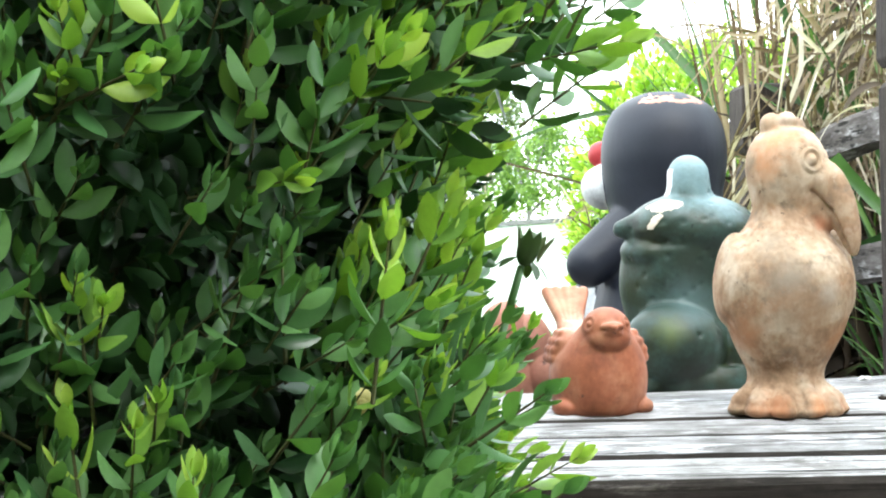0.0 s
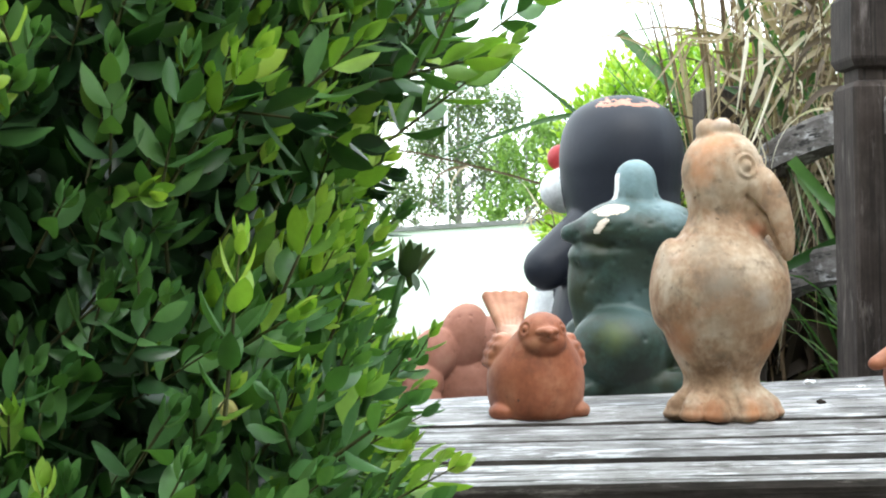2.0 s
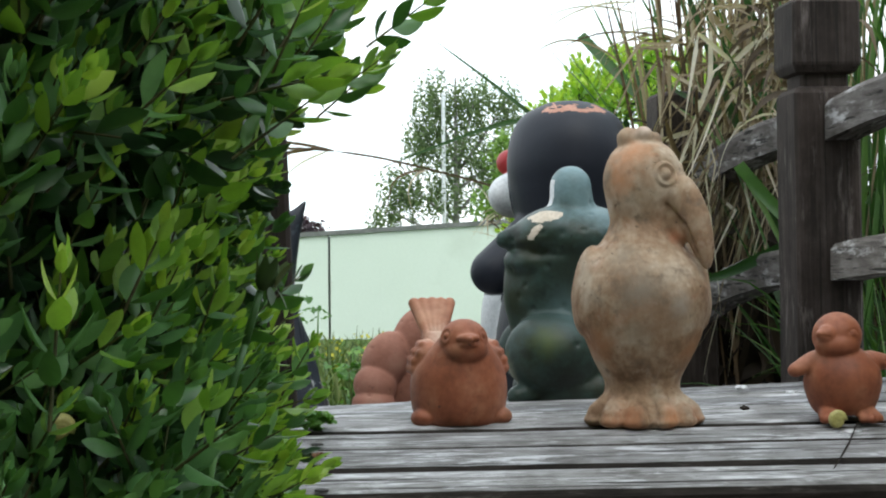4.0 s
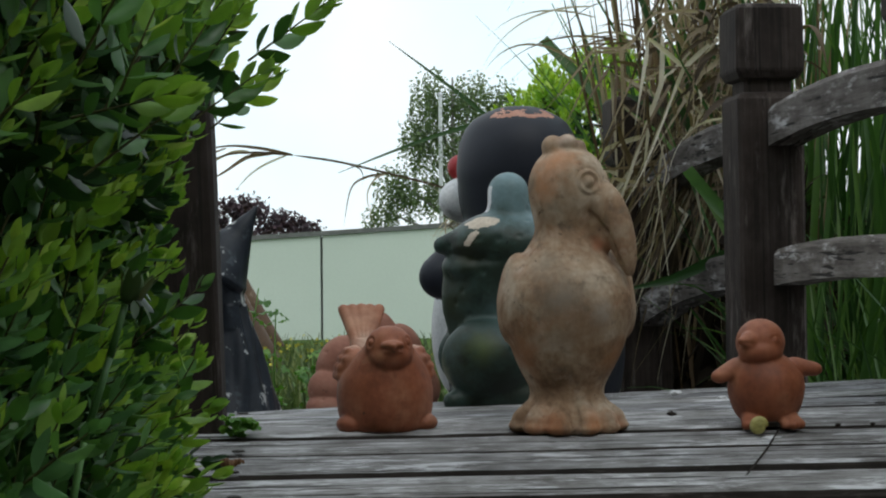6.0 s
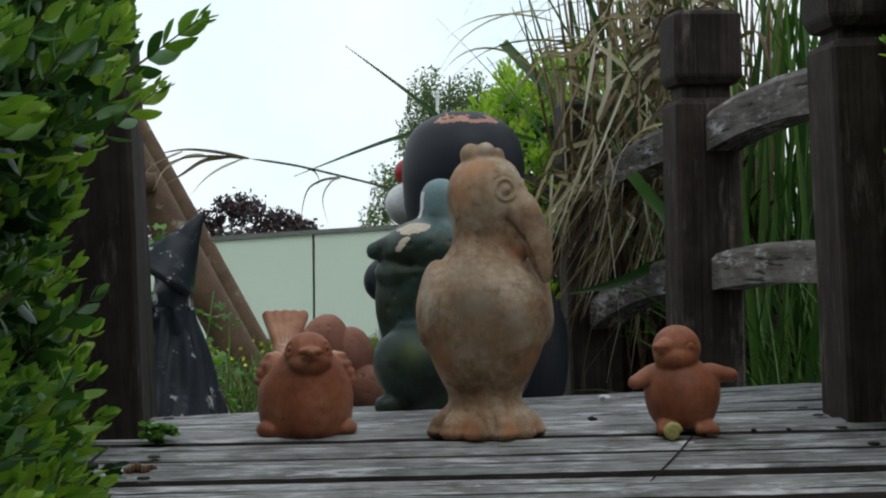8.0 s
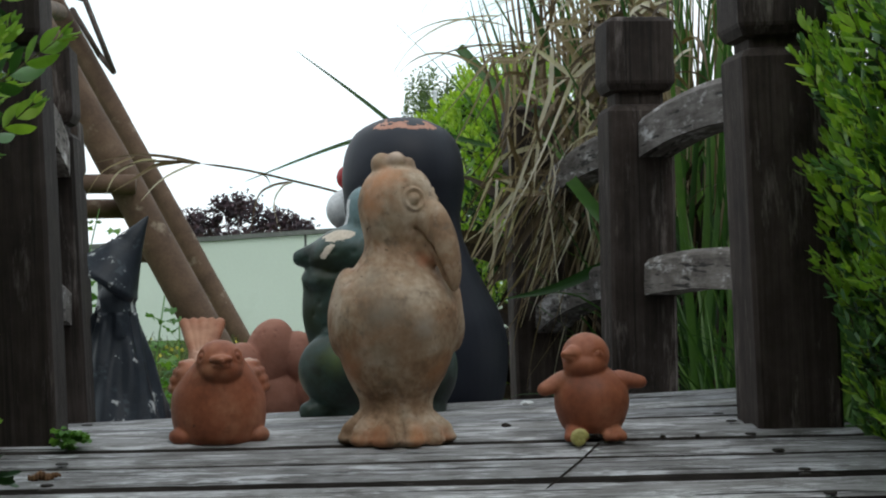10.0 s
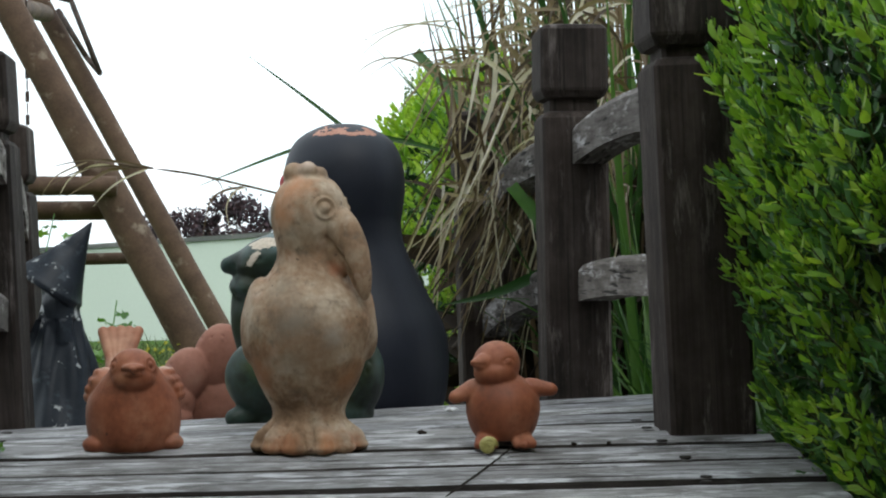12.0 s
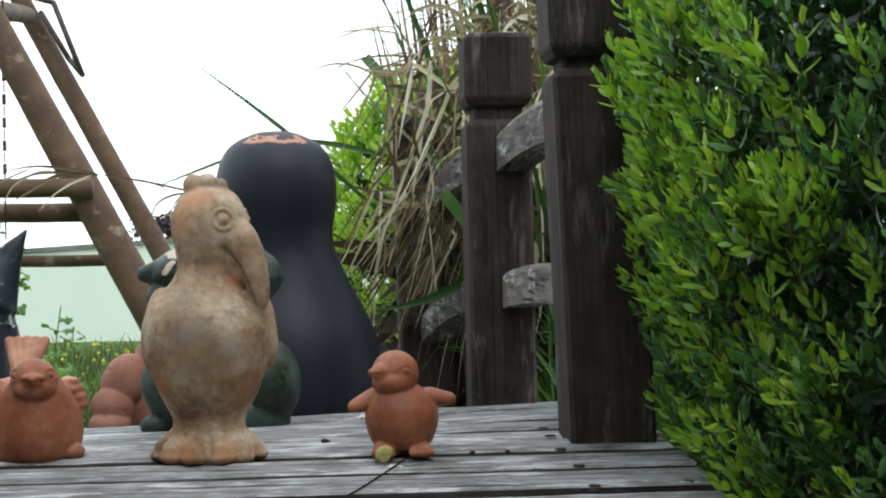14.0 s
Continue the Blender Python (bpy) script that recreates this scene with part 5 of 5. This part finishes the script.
for a, b, c, d, w in (((0.201, 0.37), (0.14, 0.382), (0.08, 0.385), (0.01, 0.37), 0.006), ((0.2, 0.37), (0.13, 0.374), (0.07, 0.366), (0.0, 0.33), 0.0045), ((0.17, 0.374), (0.12, 0.366), (0.08, 0.34), (0.045, 0.318), 0.0075), ((0.19, 0.37), (0.15, 0.352), (0.12, 0.33), (0.095, 0.3), 0.004), ((0.12, 0.377), (0.09, 0.374), (0.05, 0.35), (0.03, 0.31), 0.005), ((0.08, 0.383), (0.05, 0.37), (0.02, 0.35), (-0.01, 0.3), 0.0035), ((0.366, 0.335), (0.33, 0.327), (0.305, 0.305), (0.292, 0.24), 0.0045), ((0.37, 0.334), (0.35, 0.325), (0.335, 0.29), (0.352, 0.225), 0.0035), ((0.3, 0.353), (0.32, 0.345), (0.328, 0.33), (0.325, 0.31), 0.0025)):
    one_blade([(p[0], 2.98 - 0.012 * k, p[1]) for k, p in enumerate((a, b, c, d))], w, M_DRY, "dry leaf hanging from an arching stalk", False, 0.6, 0.3)

# a few straws caught between the two rear figures
straw = thing("straw_tuft", (0.5, 2.85, 0.19), "small tuft of dry straw caught behind a figure", "straw")
tuft = [strip(blade_path((rng.normal(0.0, 0.012), rng.normal(0.1, 0.02), rng.normal(0.06, 0.012)), (rng.normal(-0.3, 0.8), rng.normal(0, 0.4), rng.normal(0.1, 0.5)), rng.uniform(0.03, 0.07), rng.uniform(0.5, 2.5), 8, 0.4, rng), rng.uniform(0.0015, 0.004), 0.4, 1.0) for _ in range(22)]
strips_object("straw", tuft, M_DRY, straw)

# ---- rough lawn, weeds and flowers behind the bridge ----
lawn = thing("lawn_grass", (0, 0, 0), "rough green lawn grass behind the bridge", "grass", kind="stuff")
blades = []
for _ in range(5200):
    y = 2.95 + 7.5 * rng.random() ** 1.6
    b = (rng.uniform(-0.9, 1.3) * (0.6 + 0.12 * y), y, ground_z(y) - 0.005)
    blades.append(strip(blade_path(b, (rng.normal(0, 0.35), rng.normal(0, 0.35), 1), rng.uniform(0.05, 0.12) * (1 + 0.05 * y), rng.uniform(0.5, 1.6), 5, 0, None), rng.uniform(0.003, 0.006) * (1 + 0.12 * y), 0.3))
V, Q, off = [], [], 0
for v, q in blades:
    V.append(v)
    Q.append(q + off)
    off += len(v)
M_GRASS = leaf_material("dull_lawn_blade", [(0.0, (0.035, 0.06, 0.018)), (0.6, (0.075, 0.115, 0.033)), (1.0, (0.16, 0.18, 0.065))], 0.6, 0.25, 60)
tagged(quads_object("grass_blades", np.concatenate(V), np.concatenate(Q), [M_GRASS], parent=lawn), kind="stuff")
M_PETAL = mottled("yellow_petal", [(0.3, (0.42, 0.38, 0.04)), (0.7, (0.56, 0.5, 0.08))], 30, 200)
fl = []
for _ in range(330):
    y = rng.uniform(4.0, 9.0)
    c = np.array([rng.uniform(-0.7, 1.2) * (0.6 + 0.1 * y), y, ground_z(y) + rng.uniform(0.06, 0.15)])
    s = 0.003 + 0.0008 * y
    a = rng.normal(size=3)
    a /= np.linalg.norm(a)
    b = np.cross(a, rng.normal(size=3))
    b /= np.linalg.norm(b)
    fl.append((np.array([c - a * s, c - b * s, c + a * s, c + b * s]), np.array([(0, 1, 2, 3)])))
V, Q, off = [], [], 0
for v, q in fl:
    V.append(v)
    Q.append(q + off)
    off += len(v)
tagged(quads_object("flower_heads", np.concatenate(V), np.concatenate(Q), [M_PETAL], parent=lawn), "small yellow flowers in the grass", kind="stuff")

M_WEED = leaf_material("fresh_weed_leaf", [(0.0, (0.06, 0.16, 0.03)), (0.6, (0.11, 0.26, 0.05)), (1.0, (0.18, 0.34, 0.07))], 0.5, 0.35, 60)


def lobed_leaf(size, rng):
    """A lobed broad leaf, cupped a little."""
    v, n = [(0, 0, 0)], 30
    for k in range(n + 1):
        a = -2.6 + 5.2 * k / n
        r = size * (0.62 + 0.28 * abs(math.cos(a * 2.4)) + 0.06 * math.sin(a * 17))
        v.append((r * math.cos(a), r * math.sin(a), 0.18 * r * math.sin(a * 5) - 0.12 * r))
    return v, [(0, k, k + 1) for k in range(1, n + 1)]


def weed(at, n, size, h, seed, label):
    """Several short leafy stems, each with jagged leaves close to it."""
    rng = np.random.default_rng(seed)
    root = thing("weed", at, label, "weed")
    stems = max(2, n // 9)
    for j in range(stems):
        foot = Vector((rng.normal(0, 0.25 * h), rng.normal(0, 0.2 * h), 0))
        top = foot + Vector((rng.normal(0, 0.12 * h), rng.normal(0, 0.12 * h), h * rng.uniform(0.75, 1.0)))
        bm = bmesh.new()
        taper(bm, foot, 0.0022, top, 0.0012, 6)
        part("stalk", bm, M_WEED, root, smooth=True)
        for k in range(int(n * 1.6 / stems)):
            t = rng.uniform(0.12, 1.0)
            a = k * 2.4 + rng.uniform(-0.4, 0.4)
            v, f = lobed_leaf(size * rng.uniform(0.6, 1.15) * (1.15 - 0.45 * t), rng)
            lf = link_mesh("leaf", v, f, M_WEED, root)
            reach = size * 0.9
            lf.matrix_basis = Matrix.Translation(foot.lerp(top, t) + Vector((reach * math.cos(a), reach * math.sin(a), 0.2 * size))) @ Matrix.Rotation(a, 4, "Z") @ Euler((rng.uniform(-0.5, 0.5), rng.uniform(-0.5, 0.7), 0)).to_matrix().to_4x4()
    return root


LUSH = "leafy green weed with lobed leaves behind the bridge"
weed((0.21, 3.05, -0.16), 22, 0.024, 0.2, 1, LUSH)
weed((0.085, 2.84, -0.16), 30, 0.018, 0.32, 2, LUSH)
weed((0.3, 3.3, -0.17), 18, 0.026, 0.17, 3, LUSH)
weed((-0.02, 3.1, -0.16), 26, 0.024, 0.5, 4, "tall leafy green weed beside the bridge post")
weed((0.125, 2.97, -0.16), 13, 0.024, 0.2, 7, LUSH)
weed((0.09, 2.98, -0.16), 14, 0.024, 0.33, 8, LUSH)
weed((0.42, 3.6, -0.18), 18, 0.026, 0.15, 6, LUSH)
weed((0.158, 1.585, deck_z(1.585)), 18, 0.0125, 0.022, 5, "small creeping weed growing between the boards")

# ---- swing frame of round logs ----
swing = thing("swing_frame", (-0.3, 7.1, ground_z(7.1)), "brown round-log swing frame with crossbars", "swing frame")


def log(p0, r0, p1, r1, name, label="", seg=18):
    a, b = Vector(p0) - swing.location, Vector(p1) - swing.location
    bm = bmesh.new()
    d = b - a
    q = d.to_track_quat("Z", "Y").to_matrix().to_4x4()
    bmesh.ops.create_cone(bm, cap_ends=True, segments=seg, radius1=r0, radius2=r1, depth=d.length, matrix=Matrix.Translation((a + b) / 2) @ q)
    bmesh.ops.subdivide_edges(bm, edges=[e for e in bm.edges if abs((e.verts[0].co - e.verts[1].co).length - d.length) < 0.3 * d.length], cuts=12)
    for v in bm.verts:
        v.co += 0.004 * noise.noise_vector(v.co * 5)
    return part(name, bm, M_BARK, swing, label, smooth=True)


log((0.08, 7.1, -0.33), 0.084, (-1.01, 7.1, 1.75), 0.06, "log", "thick brown round log leaning up")
log((0.1, 9.6, -0.42), 0.066, (-1.184, 9.6, 2.0), 0.054, "log", "brown round log leaning up")
log((-0.31, 7.0, 0.51), 0.041, (-1.9, 7.0, 0.526), 0.043, "crossbar")
log((-0.33, 7.2, 0.411), 0.042, (-1.9, 7.2, 0.42), 0.043, "crossbar")
log((-0.2, 7.3, 0.2), 0.026, (-1.9, 7.3, 0.21), 0.028, "crossbar")
log((-0.97, 9.45, 1.6), 0.05, (-0.83, 7.2, 1.32), 0.045, "brace", "short round log joining the two legs")
bm = bmesh.new()
for p0, p1 in (((-0.83, 9.5, 1.68), (-0.672, 9.5, 1.265)), ((-0.672, 9.5, 1.265), (-0.75, 9.5, 1.36)), ((-0.75, 9.5, 1.36), (-0.9, 9.5, 1.62)), ((-0.83, 9.5, 1.68), (-0.98, 9.5, 1.72))):
    taper(bm, Vector(p0) - swing.location, 0.016, Vector(p1) - swing.location, 0.016, 8)
part("bracket", bm, M_IRON, swing, "dark iron bracket", smooth=True)
bm = bmesh.new()
for k in range(9):
    z = 1.0 - 0.05 * k
    bmesh.ops.create_cone(bm, cap_ends=False, segments=10, radius1=0.009, radius2=0.009, depth=0.046, matrix=Matrix.Translation(Vector((-0.694, 7.1, z)) - swing.location) @ Matrix.Rotation(radians(90 * (k % 2)), 4, "Z") @ Matrix.Diagonal((1, 0.35, 1, 1)))
taper(bm, Vector((-0.694, 7.1, 1.7)) - swing.location, 0.005, Vector((-0.694, 7.1, 1.0)) - swing.location, 0.005, 6)
taper(bm, Vector((-0.694, 7.1, 0.6)) - swing.location, 0.004, Vector((-0.694, 7.1, 0.3)) - swing.location, 0.004, 6)
part("chain", bm, M_IRON, swing, "hanging iron chain on a thin cord", smooth=True)

# ---- far garden wall ----
wall = thing("wall_north", (0, 17, 0), "long pale green rendered garden wall with grey coping", "wall", kind="structure")


def wall_top(x):
    return 0.441 + 0.058 * x


def wall_piece(name, x0, x1, mat):
    v = []
    for x in (x0, x1):
        v += [(x, 0, -0.9), (x, 0.25, -0.9), (x, 0.25, wall_top(x) - 0.05), (x, 0, wall_top(x) - 0.05)]
    f = [(0, 1, 2, 3), (7, 6, 5, 4), (0, 4, 5, 1), (1, 5, 6, 2), (2, 6, 7, 3), (3, 7, 4, 0)]
    return link_mesh(name, v, f, mat, wall, smooth=False)


cuts = [-9.0, -5.56, -2.56, 0.44, 3.44, 6.44, 10.0]
for a, b in zip(cuts, cuts[1:]):
    wall_piece("panel", a + 0.012, b - 0.012, M_WALL)
v = []
for x in (-9.0, 10.0):
    t = wall_top(x)
    v += [(x, -0.03, t - 0.047), (x, 0.28, t - 0.047), (x, 0.28, t), (x, -0.03, t)]
link_mesh("coping", v, [(0, 1, 2, 3), (7, 6, 5, 4), (0, 4, 5, 1), (1, 5, 6, 2), (2, 6, 7, 3), (3, 7, 4, 0)], M_COPING, wall, "grey stone coping", smooth=False)
v = []
for x in (-9.0, 10.0):
    t = wall_top(x)
    v += [(x, 0.06, -0.9), (x, 0.2, -0.9), (x, 0.2, t - 0.06), (x, 0.06, t - 0.06)]
link_mesh("core", v, [(0, 1, 2, 3), (7, 6, 5, 4), (0, 4, 5, 1), (1, 5, 6, 2), (2, 6, 7, 3), (3, 7, 4, 0)], M_COPING, wall, smooth=False)

# ---- trees beyond the wall ----
M_BIRCH = leaf_material("grey_green_birch_leaf", [(0.0, (0.07, 0.11, 0.055)), (0.6, (0.13, 0.19, 0.09)), (1.0, (0.2, 0.27, 0.13))], 0.5, 0.4, 4)
M_TREELEAF = leaf_material("light_green_tree_leaf", [(0.0, (0.09, 0.17, 0.035)), (0.6, (0.16, 0.28, 0.06)), (1.0, (0.24, 0.38, 0.09))], 0.5, 0.35, 4)
M_PURPLE = leaf_material("dark_purple_tree_leaf", [(0.0, (0.02, 0.012, 0.02)), (0.6, (0.045, 0.022, 0.035)), (1.0, (0.08, 0.04, 0.05))], 0.5, 0.2, 4)
M_TRUNK = mottled("grey_tree_bark", [(0.3, (0.12, 0.11, 0.1)), (0.7, (0.35, 0.34, 0.32))], 2, 14)


def tree(at, height, clusters, leaf, mat, hang, per, seed, label):
    """Trunk, limbs to each cluster of leaves, and leaves on strands that hang from the limbs."""
    rng = np.random.default_rng(seed)
    root = thing("tree", at, label, "tree")
    bm = bmesh.new()
    taper(bm, (0, 0, -0.3), 0.02 * height, (0, 0, height * 0.9), 0.004 * height, 10)
    for (x, z, rx, rz, n) in clusters:
        taper(bm, (0, 0, z * 0.6), 0.008 * height, (x, 0, z), 0.003 * height, 6)
    part("trunk", bm, M_TRUNK, root, smooth=True)
    V, Q, off = [], [], 0
    for (x, z, rx, rz, n) in clusters:
        for _ in range(n):
            d = rng.normal(size=3)
            d *= rng.random() ** 0.5 / np.linalg.norm(d)
            p = np.array([x + d[0] * rx, d[1] * rx, z + d[2] * rz])
            for k in range(per):
                c = p + np.array([rng.normal(0, leaf * 0.7), rng.normal(0, leaf * 0.7), -hang * k + rng.normal(0, leaf * 0.4)])
                a = rng.normal(size=3)
                a /= np.linalg.norm(a)
                b = np.cross(a, rng.normal(size=3))
                b /= np.linalg.norm(b)
                s = leaf * rng.uniform(0.6, 1.3)
                V.append(np.array([c - a * s, c - b * s * 0.5, c + a * s, c + b * s * 0.5]))
                Q.append(np.array([(0, 1, 2, 3)]) + off)
                off += 4
    tagged(quads_object("crown", np.concatenate(V), np.concatenate(Q), [mat], parent=root), kind="stuff")
    return root


tree((4.9, 50, -0.65), 7.0, [(-0.6, 5.8, 0.75, 0.9, 210), (0.6, 5.7, 0.8, 0.9, 210), (-1.0, 4.7, 0.7, 0.8, 170), (1.6, 5.6, 0.6, 0.8, 130), (0.2, 4.4, 1.3, 1.0, 280), (-1.7, 3.2, 0.75, 0.7, 160), (-0.6, 3.0, 1.2, 0.8, 220), (1.3, 3.6, 1.0, 1.2, 240), (-2.2, 2.3, 0.6, 0.5, 90), (2.6, 4.8, 0.5, 0.7, 90)], 0.065, M_BIRCH, 0.09, 9, 3, "tall grey-green birch with hanging twigs beyond the wall")
tree((5.6, 40, -0.65), 4.5, [(-0.4, 3.5, 0.6, 0.6, 120), (0.5, 3.9, 0.6, 0.7, 120), (0.1, 2.7, 1.0, 0.8, 200), (-0.8, 2.2, 0.6, 0.6, 90), (1.3, 3.2, 0.8, 1.0, 150)], 0.075, M_TREELEAF, 0.06, 6, 4, "light green leafy tree beyond the wall")
tree((-1.1, 40, -0.65), 2.6, [(-1.0, 1.75, 0.7, 0.35, 150), (0.0, 2.1, 0.7, 0.35, 170), (0.9, 1.75, 0.6, 0.35, 130), (1.5, 1.6, 0.4, 0.3, 70), (-1.9, 1.6, 0.6, 0.35, 120), (0, 1.4, 1.8, 0.3, 200)], 0.07, M_PURPLE, 0.04, 6, 5, "dark purple-leaved tree beyond the wall")
flag = bmesh.new()
bmesh.ops.create_cone(flag, cap_ends=True, segments=12, radius1=0.07, radius2=0.055, depth=5.7, matrix=Matrix.Translation((0, 0, 2.85)))
ell(flag, (0, 0, 5.72), (0.08, 0.08, 0.08), seg=12)
fm = bpy.data.meshes.new("flagpole")
flag.to_mesh(fm)
flag.free()
fm.materials.append(M_WHITE)
fp = new("flagpole", fm)
fp.location = (4.46, 49.3, -0.65)
tagged(fp, "slim white flagpole beside the far birch", "pole")

lamp = thing("street_lamp", (4.865, 25, ground_z(25)), "dark round lamp head on a slim pole beyond the wall", "street lamp")
bm = bmesh.new()
taper(bm, (0, 0, 0), 0.04, (0, 0, 3.3), 0.03, 10)
part("pole", bm, M_IRON, lamp, smooth=True)
bm = bmesh.new()
ell(bm, (0, 0, 3.455), (0.115, 0.115, 0.115), seg=20)
part("lamp_head", bm, M_IRON, lamp, smooth=True)

# ---- small things on the boards ----
M_SHELL = mottled("yellow_snail_shell", [(0.3, (0.3, 0.28, 0.08)), (0.55, (0.42, 0.38, 0.13)), (0.75, (0.5, 0.46, 0.2))], 120, 500, 0.4, 0.5)
sv, sf = [], []
for k in range(49):
    t = k / 48
    a = t * 2.6 * 2 * math.pi
    rad, tube = 0.0062 * (1 - t) ** 1.1 + 0.0004, 0.0044 * (1 - 0.8 * t)
    for j in range(10):
        g = 2 * math.pi * j / 10
        sv.append(((rad + tube * math.cos(g)) * math.cos(a), -0.0045 * t + tube * math.sin(g), (rad + tube * math.cos(g)) * math.sin(a) + 0.0102))
    if k:
        sf += [((k - 1) * 10 + j, (k - 1) * 10 + (j + 1) % 10, k * 10 + (j + 1) % 10, k * 10 + j) for j in range(10)]
sf += [tuple(range(9, -1, -1)), tuple(range(480, 490))]
me = bpy.data.meshes.new("snail_shell")
me.from_pydata(sv, [], sf)
me.materials.append(M_SHELL)
me.polygons.foreach_set("use_smooth", np.ones(len(me.polygons), dtype=bool))
sn = new("snail_shell", me)
sn.location = (0.6585, 1.54, deck_z(1.54) - 0.0005)
tagged(sn, "small yellow snail shell lying before the chick", "snail shell")

sb = new("snail_shell", me)
sb.location, sb.rotation_euler, sb.scale = (0.022, 0.745, 0.089), (0.3, 0.4, 0.5), (0.75, 0.75, 0.75)
tagged(sb, "yellow snail shell sitting among the box leaves", "snail shell")


def crumb(name, at, size, mat, seed, label, category, flat=0.4):
    bm = bmesh.new()
    bmesh.ops.create_icosphere(bm, subdivisions=2, radius=1)
    for v in bm.verts:
        v.co *= 1 + 0.55 * noise.noise(v.co * 1.7 + Vector((seed, 0, 0)))
        v.co = Vector((v.co.x * size, v.co.y * size * 0.6, v.co.z * size * flat))
    me = bpy.data.meshes.new(name)
    bm.to_mesh(me)
    bm.free()
    me.materials.append(mat)
    ob = new(name, me)
    ob.location = (at[0], at[1], deck_z(at[1]) + size * flat * 0.6)
    return tagged(ob, label, category)


M_DEBRIS = mottled("dark_plant_debris", [(0.3, (0.012, 0.01, 0.008)), (0.7, (0.04, 0.03, 0.022))], 90, 400)
crumb("dirt_clump", (0.6, 1.664), 0.005, M_DEBRIS, 1, "dark crumb of dirt on the boards", "dirt", 0.5)
crumb("dirt_clump", (0.753, 1.583), 0.003, M_DEBRIS, 2, "dark crumb of dirt on the boards", "dirt", 0.6)
crumb("dirt_clump", (0.79, 1.586), 0.003, M_DEBRIS, 3, "dark crumb of dirt on the boards", "dirt", 0.5)
crumb("shell_chip", (0.668, 1.527), 0.009, M_WHITE, 4, "small white chip lying on the boards", "chip", 0.18)
crumb("shell_chip", (0.65, 1.86), 0.007, M_WHITE, 5, "small white chip lying on the boards", "chip", 0.4)
crumb("shell_chip", (0.69, 1.8), 0.006, M_WHITE, 6, "small white chip lying on the boards", "chip", 0.25)
M_TWIG = mottled("brown_catkin", [(0.3, (0.1, 0.05, 0.025)), (0.7, (0.22, 0.12, 0.06))], 160, 500)
bm = bmesh.new()
lathe(bm, [(0.0012 * k, 0.0012 + 0.0032 * math.sin(math.pi * min(1, (k + 2) / 27)) + 0.0006 * math.sin(k * 2.1), 0.0012 * math.sin(k * 0.5), 0.0008 * math.cos(k * 0.7)) for k in range(26)], seg=12)
bmesh.ops.transform(bm, matrix=Matrix.Translation((-0.015, 0, 0.005)) @ Matrix.Rotation(radians(90), 4, "Y"), verts=bm.verts)
me = bpy.data.meshes.new("catkin")
bm.to_mesh(me)
bm.free()
me.materials.append(M_TWIG)
ck = new("catkin", me)
ck.location, ck.rotation_euler = (0.145, 1.453, deck_z(1.453) - 0.001), (0, 0, 0.2)
tagged(ck, "withered brown catkin lying on the boards", "catkin")
v, q = strip(spline([(0.688, 1.565, deck_z(1.565) + 0.004), (0.66, 1.5, deck_z(1.5) + 0.003), (0.637, 1.45, deck_z(1.45) + 0.003), (0.6, 1.375, deck_z(1.375) + 0.004)], 6), 0.0022, 0.9, 0, 0.8)
tagged(quads_object("dry_stem", v, q, [M_DEBRIS]), "thin dark dry stem lying across the boards", "stem")

# ---- plain unseen wall behind the camera, added to dim the light from the front ----
wv = [(-7, -2.6, -0.4), (7, -2.6, -0.4), (7, -2.6, 4.0), (-7, -2.6, 4.0), (-7, -2.9, -0.4), (7, -2.9, -0.4), (7, -2.9, 4.0), (-7, -2.9, 4.0)]
tagged(link_mesh("wall_south", wv, [(0, 1, 2, 3), (7, 6, 5, 4), (0, 4, 5, 1), (1, 5, 6, 2), (2, 6, 7, 3), (3, 7, 4, 0)], mottled("light_block_render", [(0.3, (0.2, 0.18, 0.15)), (0.7, (0.27, 0.25, 0.21))], 1.5, 20, 0.9), smooth=False), "plain unseen wall that closes the garden and blocks light from the front", "wall", kind="structure")
